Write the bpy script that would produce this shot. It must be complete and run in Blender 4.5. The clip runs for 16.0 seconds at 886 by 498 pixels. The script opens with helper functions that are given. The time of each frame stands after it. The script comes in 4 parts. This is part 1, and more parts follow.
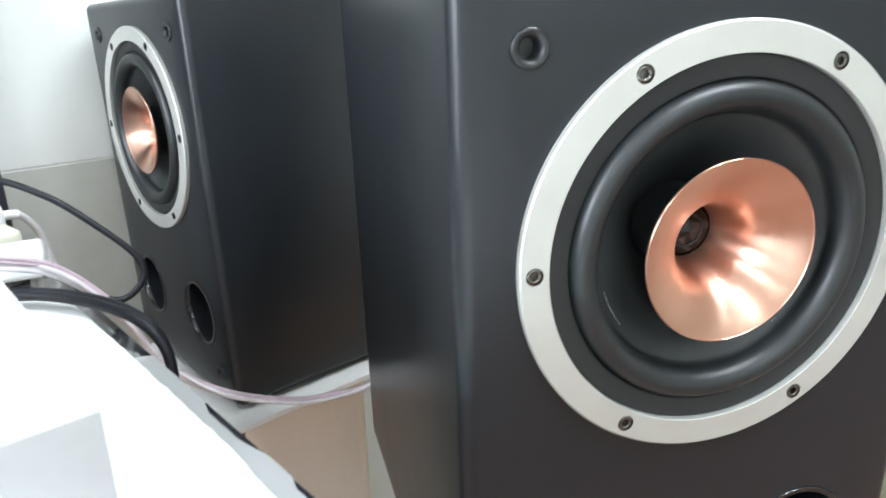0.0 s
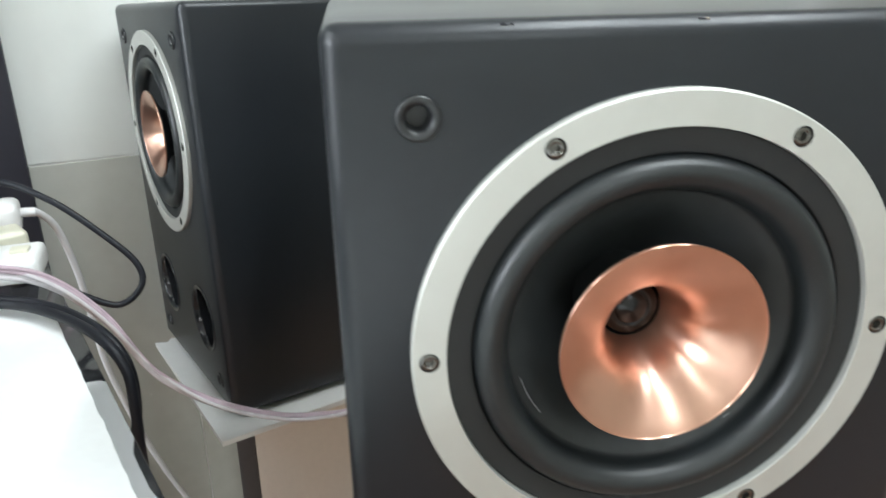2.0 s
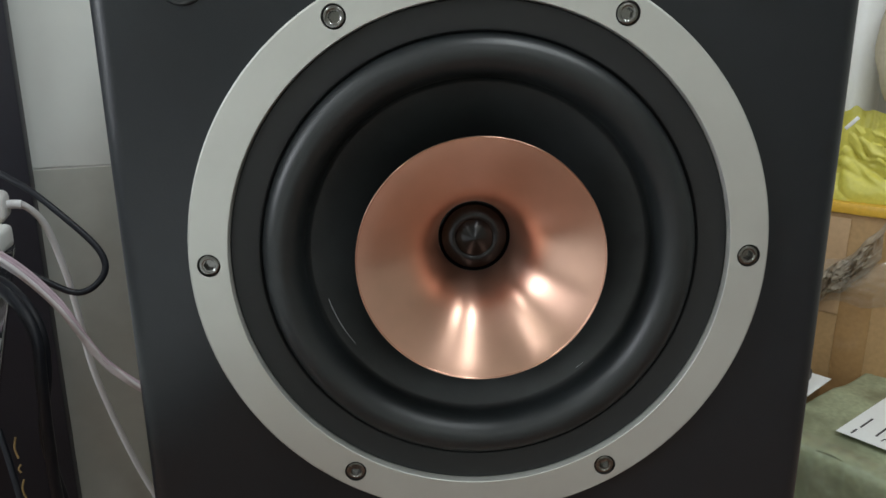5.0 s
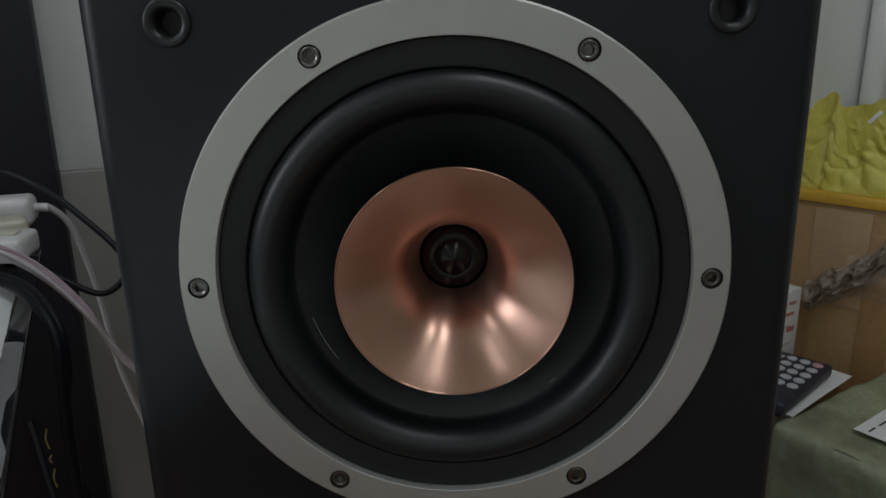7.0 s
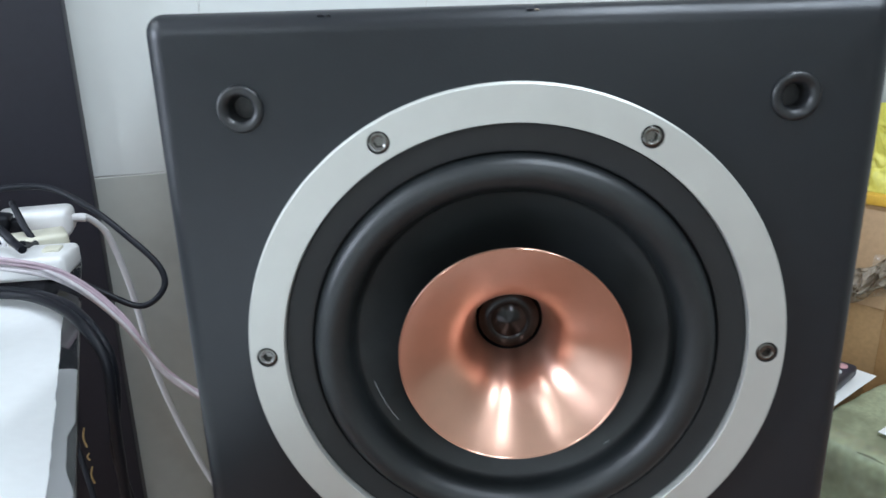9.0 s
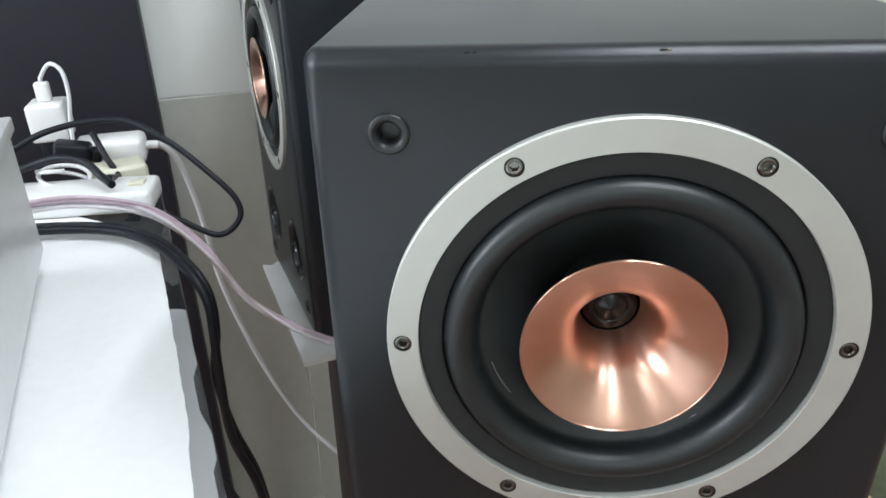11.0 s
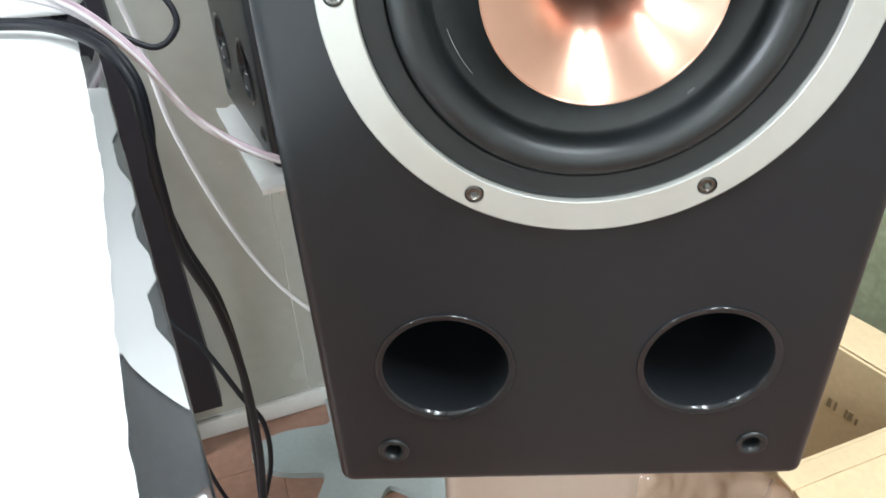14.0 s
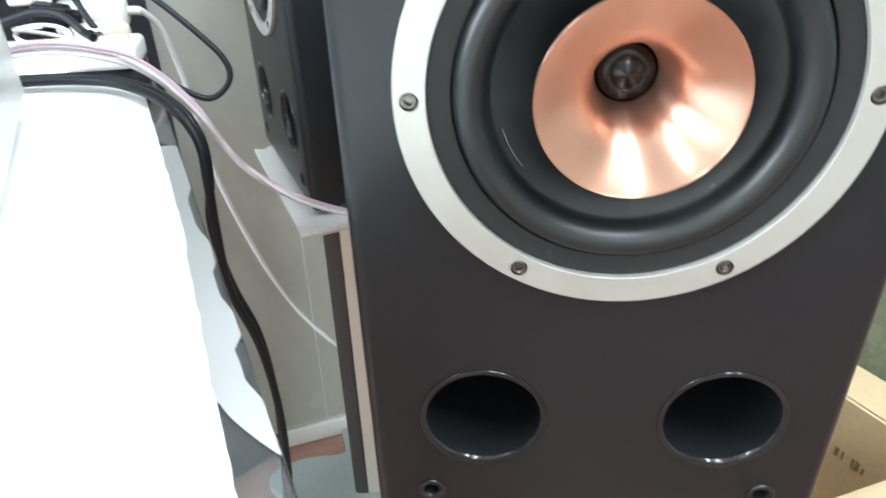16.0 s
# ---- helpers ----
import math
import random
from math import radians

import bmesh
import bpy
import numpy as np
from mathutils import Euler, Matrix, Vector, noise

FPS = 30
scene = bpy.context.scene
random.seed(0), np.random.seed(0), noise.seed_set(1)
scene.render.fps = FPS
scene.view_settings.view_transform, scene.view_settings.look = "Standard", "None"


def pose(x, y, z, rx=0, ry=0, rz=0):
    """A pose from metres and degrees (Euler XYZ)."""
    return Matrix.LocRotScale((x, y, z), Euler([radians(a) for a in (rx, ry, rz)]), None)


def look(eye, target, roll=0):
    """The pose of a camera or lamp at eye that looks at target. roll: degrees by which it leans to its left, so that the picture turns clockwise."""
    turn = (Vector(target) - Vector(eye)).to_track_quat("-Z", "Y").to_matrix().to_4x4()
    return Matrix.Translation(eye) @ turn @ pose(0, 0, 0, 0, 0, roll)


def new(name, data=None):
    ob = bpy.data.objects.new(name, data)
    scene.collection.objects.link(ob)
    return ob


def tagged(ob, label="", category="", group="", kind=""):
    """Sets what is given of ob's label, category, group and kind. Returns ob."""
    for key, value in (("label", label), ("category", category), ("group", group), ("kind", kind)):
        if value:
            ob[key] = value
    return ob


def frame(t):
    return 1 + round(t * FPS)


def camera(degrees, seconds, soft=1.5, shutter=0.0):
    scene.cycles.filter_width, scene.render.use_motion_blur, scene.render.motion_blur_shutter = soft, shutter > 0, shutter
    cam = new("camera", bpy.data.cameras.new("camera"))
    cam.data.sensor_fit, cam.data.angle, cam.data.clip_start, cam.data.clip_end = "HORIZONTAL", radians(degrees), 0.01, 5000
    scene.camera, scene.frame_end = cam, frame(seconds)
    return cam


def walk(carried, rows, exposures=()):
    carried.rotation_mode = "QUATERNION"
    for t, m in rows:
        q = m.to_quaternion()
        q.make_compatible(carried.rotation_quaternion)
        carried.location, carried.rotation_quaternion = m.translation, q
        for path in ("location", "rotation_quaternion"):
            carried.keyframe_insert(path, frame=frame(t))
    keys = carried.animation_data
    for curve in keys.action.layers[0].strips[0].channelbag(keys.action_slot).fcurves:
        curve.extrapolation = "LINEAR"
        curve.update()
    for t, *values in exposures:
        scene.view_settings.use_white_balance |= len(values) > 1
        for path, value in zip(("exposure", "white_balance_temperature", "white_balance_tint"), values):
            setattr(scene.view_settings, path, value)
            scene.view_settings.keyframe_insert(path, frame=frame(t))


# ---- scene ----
cam = camera(63.2, 16.0, soft=1.5, shutter=0.5)
PATH = [
    (0, (-0.225, -0.298, 1.125), (0.251, 1.528, 0.461), -1.5),
    (0.5, (-0.212, -0.292, 1.132), (0.294, 1.538, 0.502), -1.3),
    (1, (-0.212, -0.279, 1.141), (0.23, 1.554, 0.474), -1.4),
    (1.5, (-0.186, -0.271, 1.16), (0.177, 1.58, 0.496), 0.5),
    (2, (-0.135, -0.273, 1.153), (0.12, 1.581, 0.447), -0.5),
    (2.5, (-0.1, -0.276, 1.139), (0.194, 1.564, 0.411), -0.4),
    (3, (-0.05, -0.265, 1.143), (0.045, 1.624, 0.492), -1.5),
    (3.5, (-0.033, -0.274, 1.118), (0.044, 1.613, 0.458), -2.2),
    (4, (-0.031, -0.267, 1.085), (0.063, 1.637, 0.48), -0.8),
    (6.3, (-0.002, -0.277, 1.075), (0.012, 1.659, 0.572), -0.4),
    (6.5, (0.0, -0.276, 1.079), (0.01, 1.658, 0.569), -0.6),
    (7, (0.0, -0.282, 1.094), (-0.029, 1.64, 0.544), -0.8),
    (7.5, (0.001, -0.287, 1.106), (-0.016, 1.633, 0.545), -0.9),
    (8, (0.0, -0.283, 1.113), (-0.029, 1.637, 0.555), -1.2),
    (8.5, (-0.004, -0.281, 1.12), (-0.056, 1.635, 0.55), -0.9),
    (9, (-0.019, -0.279, 1.135), (-0.088, 1.624, 0.524), -1.0),
    (9.2, (-0.027, -0.277, 1.143), (-0.1, 1.619, 0.51), -2.0),
    (11.3, (-0.066, -0.303, 1.198), (-0.203, 1.465, 0.274), -0.9),
    (11.5, (-0.068, -0.311, 1.193), (-0.239, 1.451, 0.262), -1.8),
    (12, (-0.071, -0.321, 1.189), (-0.31, 1.433, 0.258), -2.5),
    (12.5, (-0.07, -0.324, 1.182), (-0.328, 1.42, 0.236), -2.9),
    (12.9, (-0.074, -0.323, 1.167), (-0.237, 1.399, 0.163), -2.9),
    (13, (-0.067, -0.327, 1.159), (-0.242, 1.387, 0.143), -3.0),
    (13.5, (-0.062, -0.306, 1.106), (-0.175, 1.38, 0.035), -3.1),
    (14, (-0.053, -0.29, 1.071), (-0.132, 1.37, -0.042), -2.9),
    (14.5, (-0.047, -0.288, 1.059), (-0.097, 1.364, -0.067), -2.1),
    (15, (-0.051, -0.302, 1.071), (-0.113, 1.359, -0.041), -2.0),
    (15.5, (-0.055, -0.31, 1.089), (-0.109, 1.372, 0.008), -1.7),
    (16, (-0.071, -0.318, 1.114), (-0.176, 1.381, 0.065), -1.5),
]
walk(cam, [(t, look(eye, target, roll)) for t, eye, target, roll in PATH],
     exposures=[(0, 0.50, 6350, 11), (0.5, 0.47, 6400, 11), (1, 0.25, 6550, 10), (1.5, -0.38, 6800, 10), (2, 0.05, 6600, 9), (2.5, -0.04, 6600, 8), (3, 0.47, 6600, 9), (3.5, -0.60, 6650, 10), (4, -0.30, 6700, 10), (4.6, -0.6, 6700, 10),
                (5.6, -1.75, 6700, 11), (6.3, -2.2, 6700, 12), (6.5, -2.2, 6700, 12), (7, -2.34, 6600, 13), (7.5, -2.2, 6450, 13), (8, -1.68, 6300, 13), (8.5, -0.76, 6150, 13), (9, -0.37, 6000, 12), (9.4, -0.32, 6050, 12),
                (11.3, -0.35, 6500, 12), (11.5, -0.35, 6500, 12), (12, -0.11, 6450, 12), (12.5, -0.03, 6450, 12), (13, 0.27, 6450, 11), (13.5, 0.3, 6450, 11), (14, 0.6, 6450, 10), (14.5, 0.94, 6450, 10), (15, 0.99, 6450, 10), (15.5, 0.79, 6400, 9), (16, 0.60, 6350, 9)])

# ---- room frame: u runs along the tiled wall, v goes into it ----
WALL = 21.48
ROOM = pose(0, 0.901, 0, 0, 0, WALL)


def room(u, v, z):
    return ROOM @ Vector((u, v, z))


# ---- world and lamps ----
world = bpy.data.worlds.new("world")
scene.world = world
world.use_nodes = True
world.node_tree.nodes["Background"].inputs[0].default_value = (0.9, 0.95, 1.0, 1)
world.node_tree.nodes["Background"].inputs[1].default_value = 3.0

# ceiling battens running across the room: place of the middle, in metres
# the two at y -3.0 are added fill, unseen behind the camera
LAMPS = [(0.90, -0.45), (0.36, -0.45), (-1.76, -0.45), (0.56, -3.0), (-1.4, -3.0)]
CEIL = 2.65
POWER = 23.0
ALONG = pose(0, 0, 0, 0, 0, 90)
for x, y in LAMPS:
    lamp = bpy.data.lights.new("tube_light", "AREA")
    lamp.shape, lamp.size, lamp.size_y, lamp.energy = "RECTANGLE", 1.15, 0.1, POWER * (1.15 if y < -2 else 1.0)
    lamp.color = (0.90, 1.0, 1.06)
    ob = new("tube_light", lamp)
    ob.matrix_world = pose(x, y, CEIL - 0.075) @ ALONG

# fill lamp at an added window in the west wall, unseen: its place in the room frame
WIN_U, WIN_V0, WIN_V1, WIN_Z0, WIN_Z1 = -2.9, -1.40, -0.45, 1.22, 2.15
day = bpy.data.lights.new("added_window_fill", "AREA")
day.shape, day.size, day.size_y, day.energy = "RECTANGLE", WIN_Z1 - WIN_Z0 - 0.1, WIN_V1 - WIN_V0 - 0.1, 48
day.color = (0.90, 0.97, 1.08)
ob = new("added_window_fill", day)
ob.matrix_world = ROOM @ pose(WIN_U + 0.02, (WIN_V0 + WIN_V1) / 2, (WIN_Z0 + WIN_Z1) / 2, 0, -90, 0)


# ---- materials ----
def material(name, base=(0.5, 0.5, 0.5), rough=0.5, metal=0.0, vary=0.1, scale=8.0, fine=120.0, bump=0.05, bump_scale=300.0,
             coat=0.0, second=None, second_scale=3.0, second_edges=(0.45, 0.6), spec=0.5, aniso=0.0, axis="Y"):
    m = bpy.data.materials.new(name)
    m.use_nodes = True
    nt = m.node_tree
    b = nt.nodes["Principled BSDF"]
    b.inputs["Roughness"].default_value, b.inputs["Metallic"].default_value = rough, metal
    b.inputs["Coat Weight"].default_value = coat
    b.inputs["Specular IOR Level"].default_value = spec
    co = nt.nodes.new("ShaderNodeTexCoord")

    def noise_tex(sc, detail=4):
        n = nt.nodes.new("ShaderNodeTexNoise")
        n.inputs["Scale"].default_value, n.inputs["Detail"].default_value = sc, detail
        nt.links.new(co.outputs["Object"], n.inputs["Vector"])
        return n
    large, small = noise_tex(scale), noise_tex(fine, 3)
    add = nt.nodes.new("ShaderNodeMath")
    add.operation = "ADD"
    nt.links.new(large.outputs[0], add.inputs[0])
    nt.links.new(small.outputs[0], add.inputs[1])
    ramp = nt.nodes.new("ShaderNodeMapRange")
    ramp.inputs[1].default_value, ramp.inputs[2].default_value = 0.6, 1.4
    ramp.inputs[3].default_value, ramp.inputs[4].default_value = 1 - vary, 1 + vary
    nt.links.new(add.outputs[0], ramp.inputs[0])
    mul = nt.nodes.new("ShaderNodeVectorMath")
    mul.operation = "SCALE"
    mul.inputs[0].default_value = base
    nt.links.new(ramp.outputs[0], mul.inputs["Scale"])
    out = mul.outputs[0]
    if second:
        n2 = noise_tex(second_scale, 6)
        edge = nt.nodes.new("ShaderNodeMapRange")
        edge.inputs[1].default_value, edge.inputs[2].default_value = second_edges
        nt.links.new(n2.outputs[0], edge.inputs[0])
        mix = nt.nodes.new("ShaderNodeMix")
        mix.data_type = "RGBA"
        nt.links.new(edge.outputs[0], mix.inputs[0])
        nt.links.new(out, mix.inputs[6])
        mix.inputs[7].default_value = (*second, 1)
        out = mix.outputs[2]
    nt.links.new(out, b.inputs["Base Color"])
    rr = nt.nodes.new("ShaderNodeMapRange")
    rr.inputs[1].default_value, rr.inputs[2].default_value = 0.3, 0.7
    rr.inputs[3].default_value, rr.inputs[4].default_value = max(0.02, rough * 0.9), min(1, rough * 1.1)
    nt.links.new(large.outputs[0], rr.inputs[0])
    nt.links.new(rr.outputs[0], b.inputs["Roughness"])
    if bump:
        bn = noise_tex(bump_scale, 2)
        bp = nt.nodes.new("ShaderNodeBump")
        bp.inputs["Strength"].default_value, bp.inputs["Distance"].default_value = bump, 0.001
        nt.links.new(bn.outputs[0], bp.inputs["Height"])
        nt.links.new(bp.outputs[0], b.inputs["Normal"])
    if aniso:
        b.inputs["Anisotropic"].default_value = aniso
        tg = nt.nodes.new("ShaderNodeTangent")
        tg.direction_type, tg.axis = "RADIAL", axis
        b.inputs["Anisotropic Rotation"].default_value = 0.25
        nt.links.new(tg.outputs[0], b.inputs["Tangent"])
    return m


def clear(name, tint, rough=0.02, ior=1.45, bump=0.0, bump_scale=60.0, haze=0.0, haze_colour=(0.8, 0.8, 0.8)):
    """Thin clear sheet: straight view through it, gloss by Fresnel, and a little milky haze."""
    m = bpy.data.materials.new(name)
    m.use_nodes = True
    nt = m.node_tree
    nt.nodes.remove(nt.nodes["Principled BSDF"])
    see, gloss, fres, mix = (nt.nodes.new(k) for k in ("ShaderNodeBsdfTransparent", "ShaderNodeBsdfGlossy", "ShaderNodeFresnel", "ShaderNodeMixShader"))
    see.inputs["Color"].default_value = (*tint, 1)
    gloss.inputs["Roughness"].default_value = rough
    fres.inputs["IOR"].default_value = ior
    body = see.outputs[0]
    if haze:
        milk, over = nt.nodes.new("ShaderNodeBsdfDiffuse"), nt.nodes.new("ShaderNodeMixShader")
        milk.inputs["Color"].default_value = (*haze_colour, 1)
        over.inputs[0].default_value = haze
        nt.links.new(body, over.inputs[1])
        nt.links.new(milk.outputs[0], over.inputs[2])
        body = over.outputs[0]
    if bump:
        co, tex, bp = nt.nodes.new("ShaderNodeTexCoord"), nt.nodes.new("ShaderNodeTexNoise"), nt.nodes.new("ShaderNodeBump")
        tex.inputs["Scale"].default_value = bump_scale
        bp.inputs["Strength"].default_value, bp.inputs["Distance"].default_value = bump, 0.002
        nt.links.new(co.outputs["Object"], tex.inputs["Vector"])
        nt.links.new(tex.outputs[0], bp.inputs["Height"])
        nt.links.new(bp.outputs[0], gloss.inputs["Normal"])
    nt.links.new(fres.outputs[0], mix.inputs[0])
    nt.links.new(body, mix.inputs[1])
    nt.links.new(gloss.outputs[0], mix.inputs[2])
    nt.links.new(mix.outputs[0], nt.nodes["Material Output"].inputs["Surface"])
    return m


def glow(name, colour, strength):
    m = bpy.data.materials.new(name)
    m.use_nodes = True
    b = m.node_tree.nodes["Principled BSDF"]
    b.inputs["Emission Color"].default_value = (*colour, 1)
    b.inputs["Emission Strength"].default_value = strength
    return m


BLACK_VINYL = material("black_vinyl", (0.0104, 0.0127, 0.0155), 0.33, spec=0.43, vary=0.12, scale=5, bump=0.06, bump_scale=900)
RUBBER = material("black_rubber", (0.0130, 0.0156, 0.0163), 0.40, vary=0.15, scale=20, bump=0.02, bump_scale=600)
GASKET = material("gasket", (0.012, 0.0135, 0.014), 0.6, vary=0.1, bump=0.03)
CONE = material("cone_pulp", (0.0235, 0.0270, 0.0275), 0.5, vary=0.2, scale=30, bump=0.05, bump_scale=500)
ALU_RING = material("satin_aluminium", (0.505, 0.512, 0.475), 0.5, metal=0.55, vary=0.03, scale=40, bump=0.02, bump_scale=1500)
COPPER = material("spun_copper", (0.75, 0.458, 0.348), 0.31, metal=1.0, vary=0.05, scale=20, bump=0.0, aniso=0.88)
STEEL = material("screw_steel", (0.19, 0.188, 0.178), 0.22, metal=1.0, vary=0.1, bump=0.0)
DARK_STEEL = material("dark_steel", (0.06, 0.06, 0.058), 0.35, metal=0.7, vary=0.1, bump=0.0)
GLOSS_BLACK = material("gloss_black_plastic", (0.008, 0.008, 0.009), 0.12, vary=0.05, bump=0.0)
PORT_BLACK = material("port_plastic", (0.0120, 0.0135, 0.0155), 0.13, vary=0.05, bump=0.0)
SOCKET = material("socket_plastic", (0.013, 0.0145, 0.0155), 0.34, vary=0.1, bump=0.02)
DOME = material("dome_metal", (0.040, 0.039, 0.040), 0.24, metal=1.0, vary=0.05, bump=0.0, aniso=0.7)
CHIP = material("bare_board", (0.45, 0.38, 0.30), 0.8, vary=0.3, bump=0.3)
TILE_LOW = material("wall_tile_grey", (0.51, 0.52, 0.475), 0.25, vary=0.06, scale=5, fine=40, bump=0.02, bump_scale=30)
TILE = material("wall_tile", (0.74, 0.76, 0.73), 0.22, vary=0.02, scale=3, fine=40, bump=0.02, bump_scale=30)
GROUT = material("grout", (0.78, 0.79, 0.76), 0.8, vary=0.05)
PAINT = material("painted_wall", (0.70, 0.72, 0.66), 0.7, vary=0.03, scale=2, bump=0.05, bump_scale=150)
WHITE_PAINT = material("white_paint", (0.80, 0.80, 0.78), 0.4, vary=0.03, bump=0.03)
CEILING = material("ceiling_paint", (0.8, 0.8, 0.78), 0.9, vary=0.03)
LAMP_BODY = material("lamp_body", (0.75, 0.75, 0.75), 0.4)
LAMP_GLOW = glow("lamp_glow", (1.0, 0.97, 0.93), 1.0)
FLOOR = material("floor_board", (0.27, 0.150, 0.105), 0.3, vary=0.25, scale=6, fine=60, bump=0.03, coat=0.2)
GREY_BASE = material("grey_base_plate", (0.30, 0.34, 0.33), 0.35, vary=0.08)
STAND_TOP = material("stand_plate", (0.62, 0.60, 0.57), 0.4, vary=0.06)
STAND_METAL = material("champagne_metal", (0.71, 0.66, 0.59), 0.33, metal=0.4, vary=0.04, scale=4, bump=0.02, bump_scale=800)
STAND_SHADE = material("stand_shade", (0.06, 0.055, 0.055), 0.5, vary=0.1)
DARK_BOARD = material("dark_laminate", (0.0140, 0.0142, 0.0215), 0.5, vary=0.15, scale=3, bump=0.04, bump_scale=200)
GLASS = clear("table_glass", (0.93, 0.96, 0.95), 0.02, haze=0.035, haze_colour=(0.74, 0.77, 0.84))
GREY_FILM = clear("pale_film", (0.95, 0.95, 0.96), 0.25, 1.4, 0.1, 60.0, 0.36, (0.82, 0.83, 0.83))
PAPER = material("white_paper", (0.86, 0.87, 0.86), 0.75, vary=0.03, scale=10, bump=0.1, bump_scale=40)
ALU_CASE = material("brushed_aluminium", (0.84, 0.845, 0.845), 0.40, metal=0.45, vary=0.04, scale=3, bump=0.02, bump_scale=700)
DARKER_ALU = material("darker_aluminium", (0.46, 0.465, 0.475), 0.36, metal=0.5, vary=0.05, scale=3, bump=0.02, bump_scale=700)
WHITE_PLASTIC = material("white_plastic", (0.80, 0.80, 0.78), 0.35, vary=0.03, bump=0.0)
CREAM_PLASTIC = material("cream_plastic", (0.74, 0.72, 0.58), 0.4, vary=0.05, bump=0.0)
BLACK_CABLE = material("black_cable", (0.0095, 0.0108, 0.0150), 0.45, vary=0.1, bump=0.0, spec=0.3)
WHITE_CABLE = material("white_cable", (0.72, 0.72, 0.72), 0.4, vary=0.05, bump=0.0)
WIRE_CLEAR = material("clear_wire", (0.72, 0.68, 0.70), 0.22, vary=0.1, scale=60, bump=0.0)
WIRE_PINK = material("pink_wire", (0.58, 0.45, 0.51), 0.22, vary=0.1, scale=60, bump=0.0)
CARDBOARD = material("cardboard", (0.41, 0.252, 0.112), 0.6, vary=0.18, scale=7, bump=0.1, bump_scale=90)
CARD_PALE = material("cardboard_faded", (0.46, 0.30, 0.165), 0.65, vary=0.12, scale=9, bump=0.1, bump_scale=90)
CARD_LIGHT = material("cardboard_light", (0.58, 0.44, 0.27), 0.75, vary=0.1, scale=7, bump=0.1, bump_scale=90)
TAPE = material("parcel_tape", (0.36, 0.21, 0.09), 0.15, vary=0.15, scale=20, bump=0.2, bump_scale=25)
YELLOW_TAPE = material("yellow_band", (0.72, 0.42, 0.05), 0.4, vary=0.15)
YELLOW_BAG = material("yellow_bag", (0.63, 0.575, 0.105), 0.42, vary=0.12, scale=12, bump=0.15, bump_scale=30)
GREEN_WRAP = material("green_wrap", (0.36, 0.40, 0.26), 0.24, vary=0.25, scale=9, bump=0.9, bump_scale=34, second=(0.235, 0.25, 0.16), second_scale=11, second_edges=(0.5, 0.66))
BEIGE_CLOTH = material("beige_cloth", (0.50, 0.44, 0.33), 0.85, vary=0.1, bump=0.15, bump_scale=250)
FILM = clear("stretch_film", (0.96, 0.96, 0.94), 0.10, 1.5, 0.25, 60.0, 0.05)
# clear film; the red floor's reflection is put into its tint and haze
FLOOR_TINT_FILM = clear("floor_tint_film", (0.98, 0.92, 0.87), 0.10, 1.5, 0.3, 50.0, 0.30, (0.82, 0.62, 0.52))
MILKY_FILM = clear("milky_film", (0.90, 0.88, 0.84), 0.14, 1.5, 0.2, 70.0, 0.15, (0.76, 0.70, 0.58))
BUNCHED_FILM = clear("bunched_film", (0.88, 0.84, 0.78), 0.16, 1.5, 0.3, 60.0, 0.5, (0.50, 0.44, 0.35))
CALC = material("calculator_case", (0.025, 0.028, 0.045), 0.4, vary=0.1)
PINK_KEY = material("pink_key", (0.60, 0.34, 0.36), 0.45, vary=0.05)
KEY = material("calculator_key", (0.50, 0.52, 0.54), 0.45, vary=0.05)
INK = material("ink", (0.03, 0.03, 0.035), 0.6)
FAINT_INK = material("faded_print", (0.24, 0.18, 0.10), 0.7, vary=0.3, scale=120)
GOLD = material("gold_print", (0.45, 0.32, 0.14), 0.4, metal=0.3, vary=0.3, scale=90)
RED_INK = material("red_ink", (0.55, 0.20, 0.17), 0.6, vary=0.3, scale=90)


# ---- mesh helpers ----
def link_mesh(name, bm, mat, parent=None, label="", smooth=40, at=None):
    me = bpy.data.meshes.new(name)
    bmesh.ops.recalc_face_normals(bm, faces=bm.faces)
    for fc in bm.faces:
        fc.smooth = smooth > 0
    bm.to_mesh(me)
    bm.free()
    if smooth > 0:
        me.set_sharp_from_angle(angle=radians(smooth))
    for mt in (mat if isinstance(mat, (list, tuple)) else [mat]):
        me.materials.append(mt)
    ob = new(name, me)
    if at is not None:
        ob.matrix_basis = at
    if parent:
        ob.parent = parent
    return tagged(ob, label)


def part(name, bm, mat, parent, label="", smooth=40, at=None):
    return link_mesh(name, bm, mat, parent, label, smooth, at)


def thing(name, m, label, category, group="", kind=""):
    ob = new(name)
    ob.empty_display_size = 0.05
    ob.matrix_basis = m
    return tagged(ob, label, category, group, kind)


def box_bm(x0, x1, y0, y1, z0, z1, bevel=0.0, seg=2):
    bm = bmesh.new()
    bmesh.ops.create_cube(bm, size=1)
    for v in bm.verts:
        v.co = Vector(((x0 + x1) / 2 + v.co.x * (x1 - x0), (y0 + y1) / 2 + v.co.y * (y1 - y0), (z0 + z1) / 2 + v.co.z * (z1 - z0)))
    if bevel:
        bmesh.ops.bevel(bm, geom=bm.edges[:], offset=bevel, segments=seg, profile=0.5, affect="EDGES")
    return bm


def merge(*bms):
    out = bmesh.new()
    for b in bms:
        me = bpy.data.meshes.new("tmp")
        b.to_mesh(me)
        b.free()
        out.from_mesh(me)
        bpy.data.meshes.remove(me)
    return out


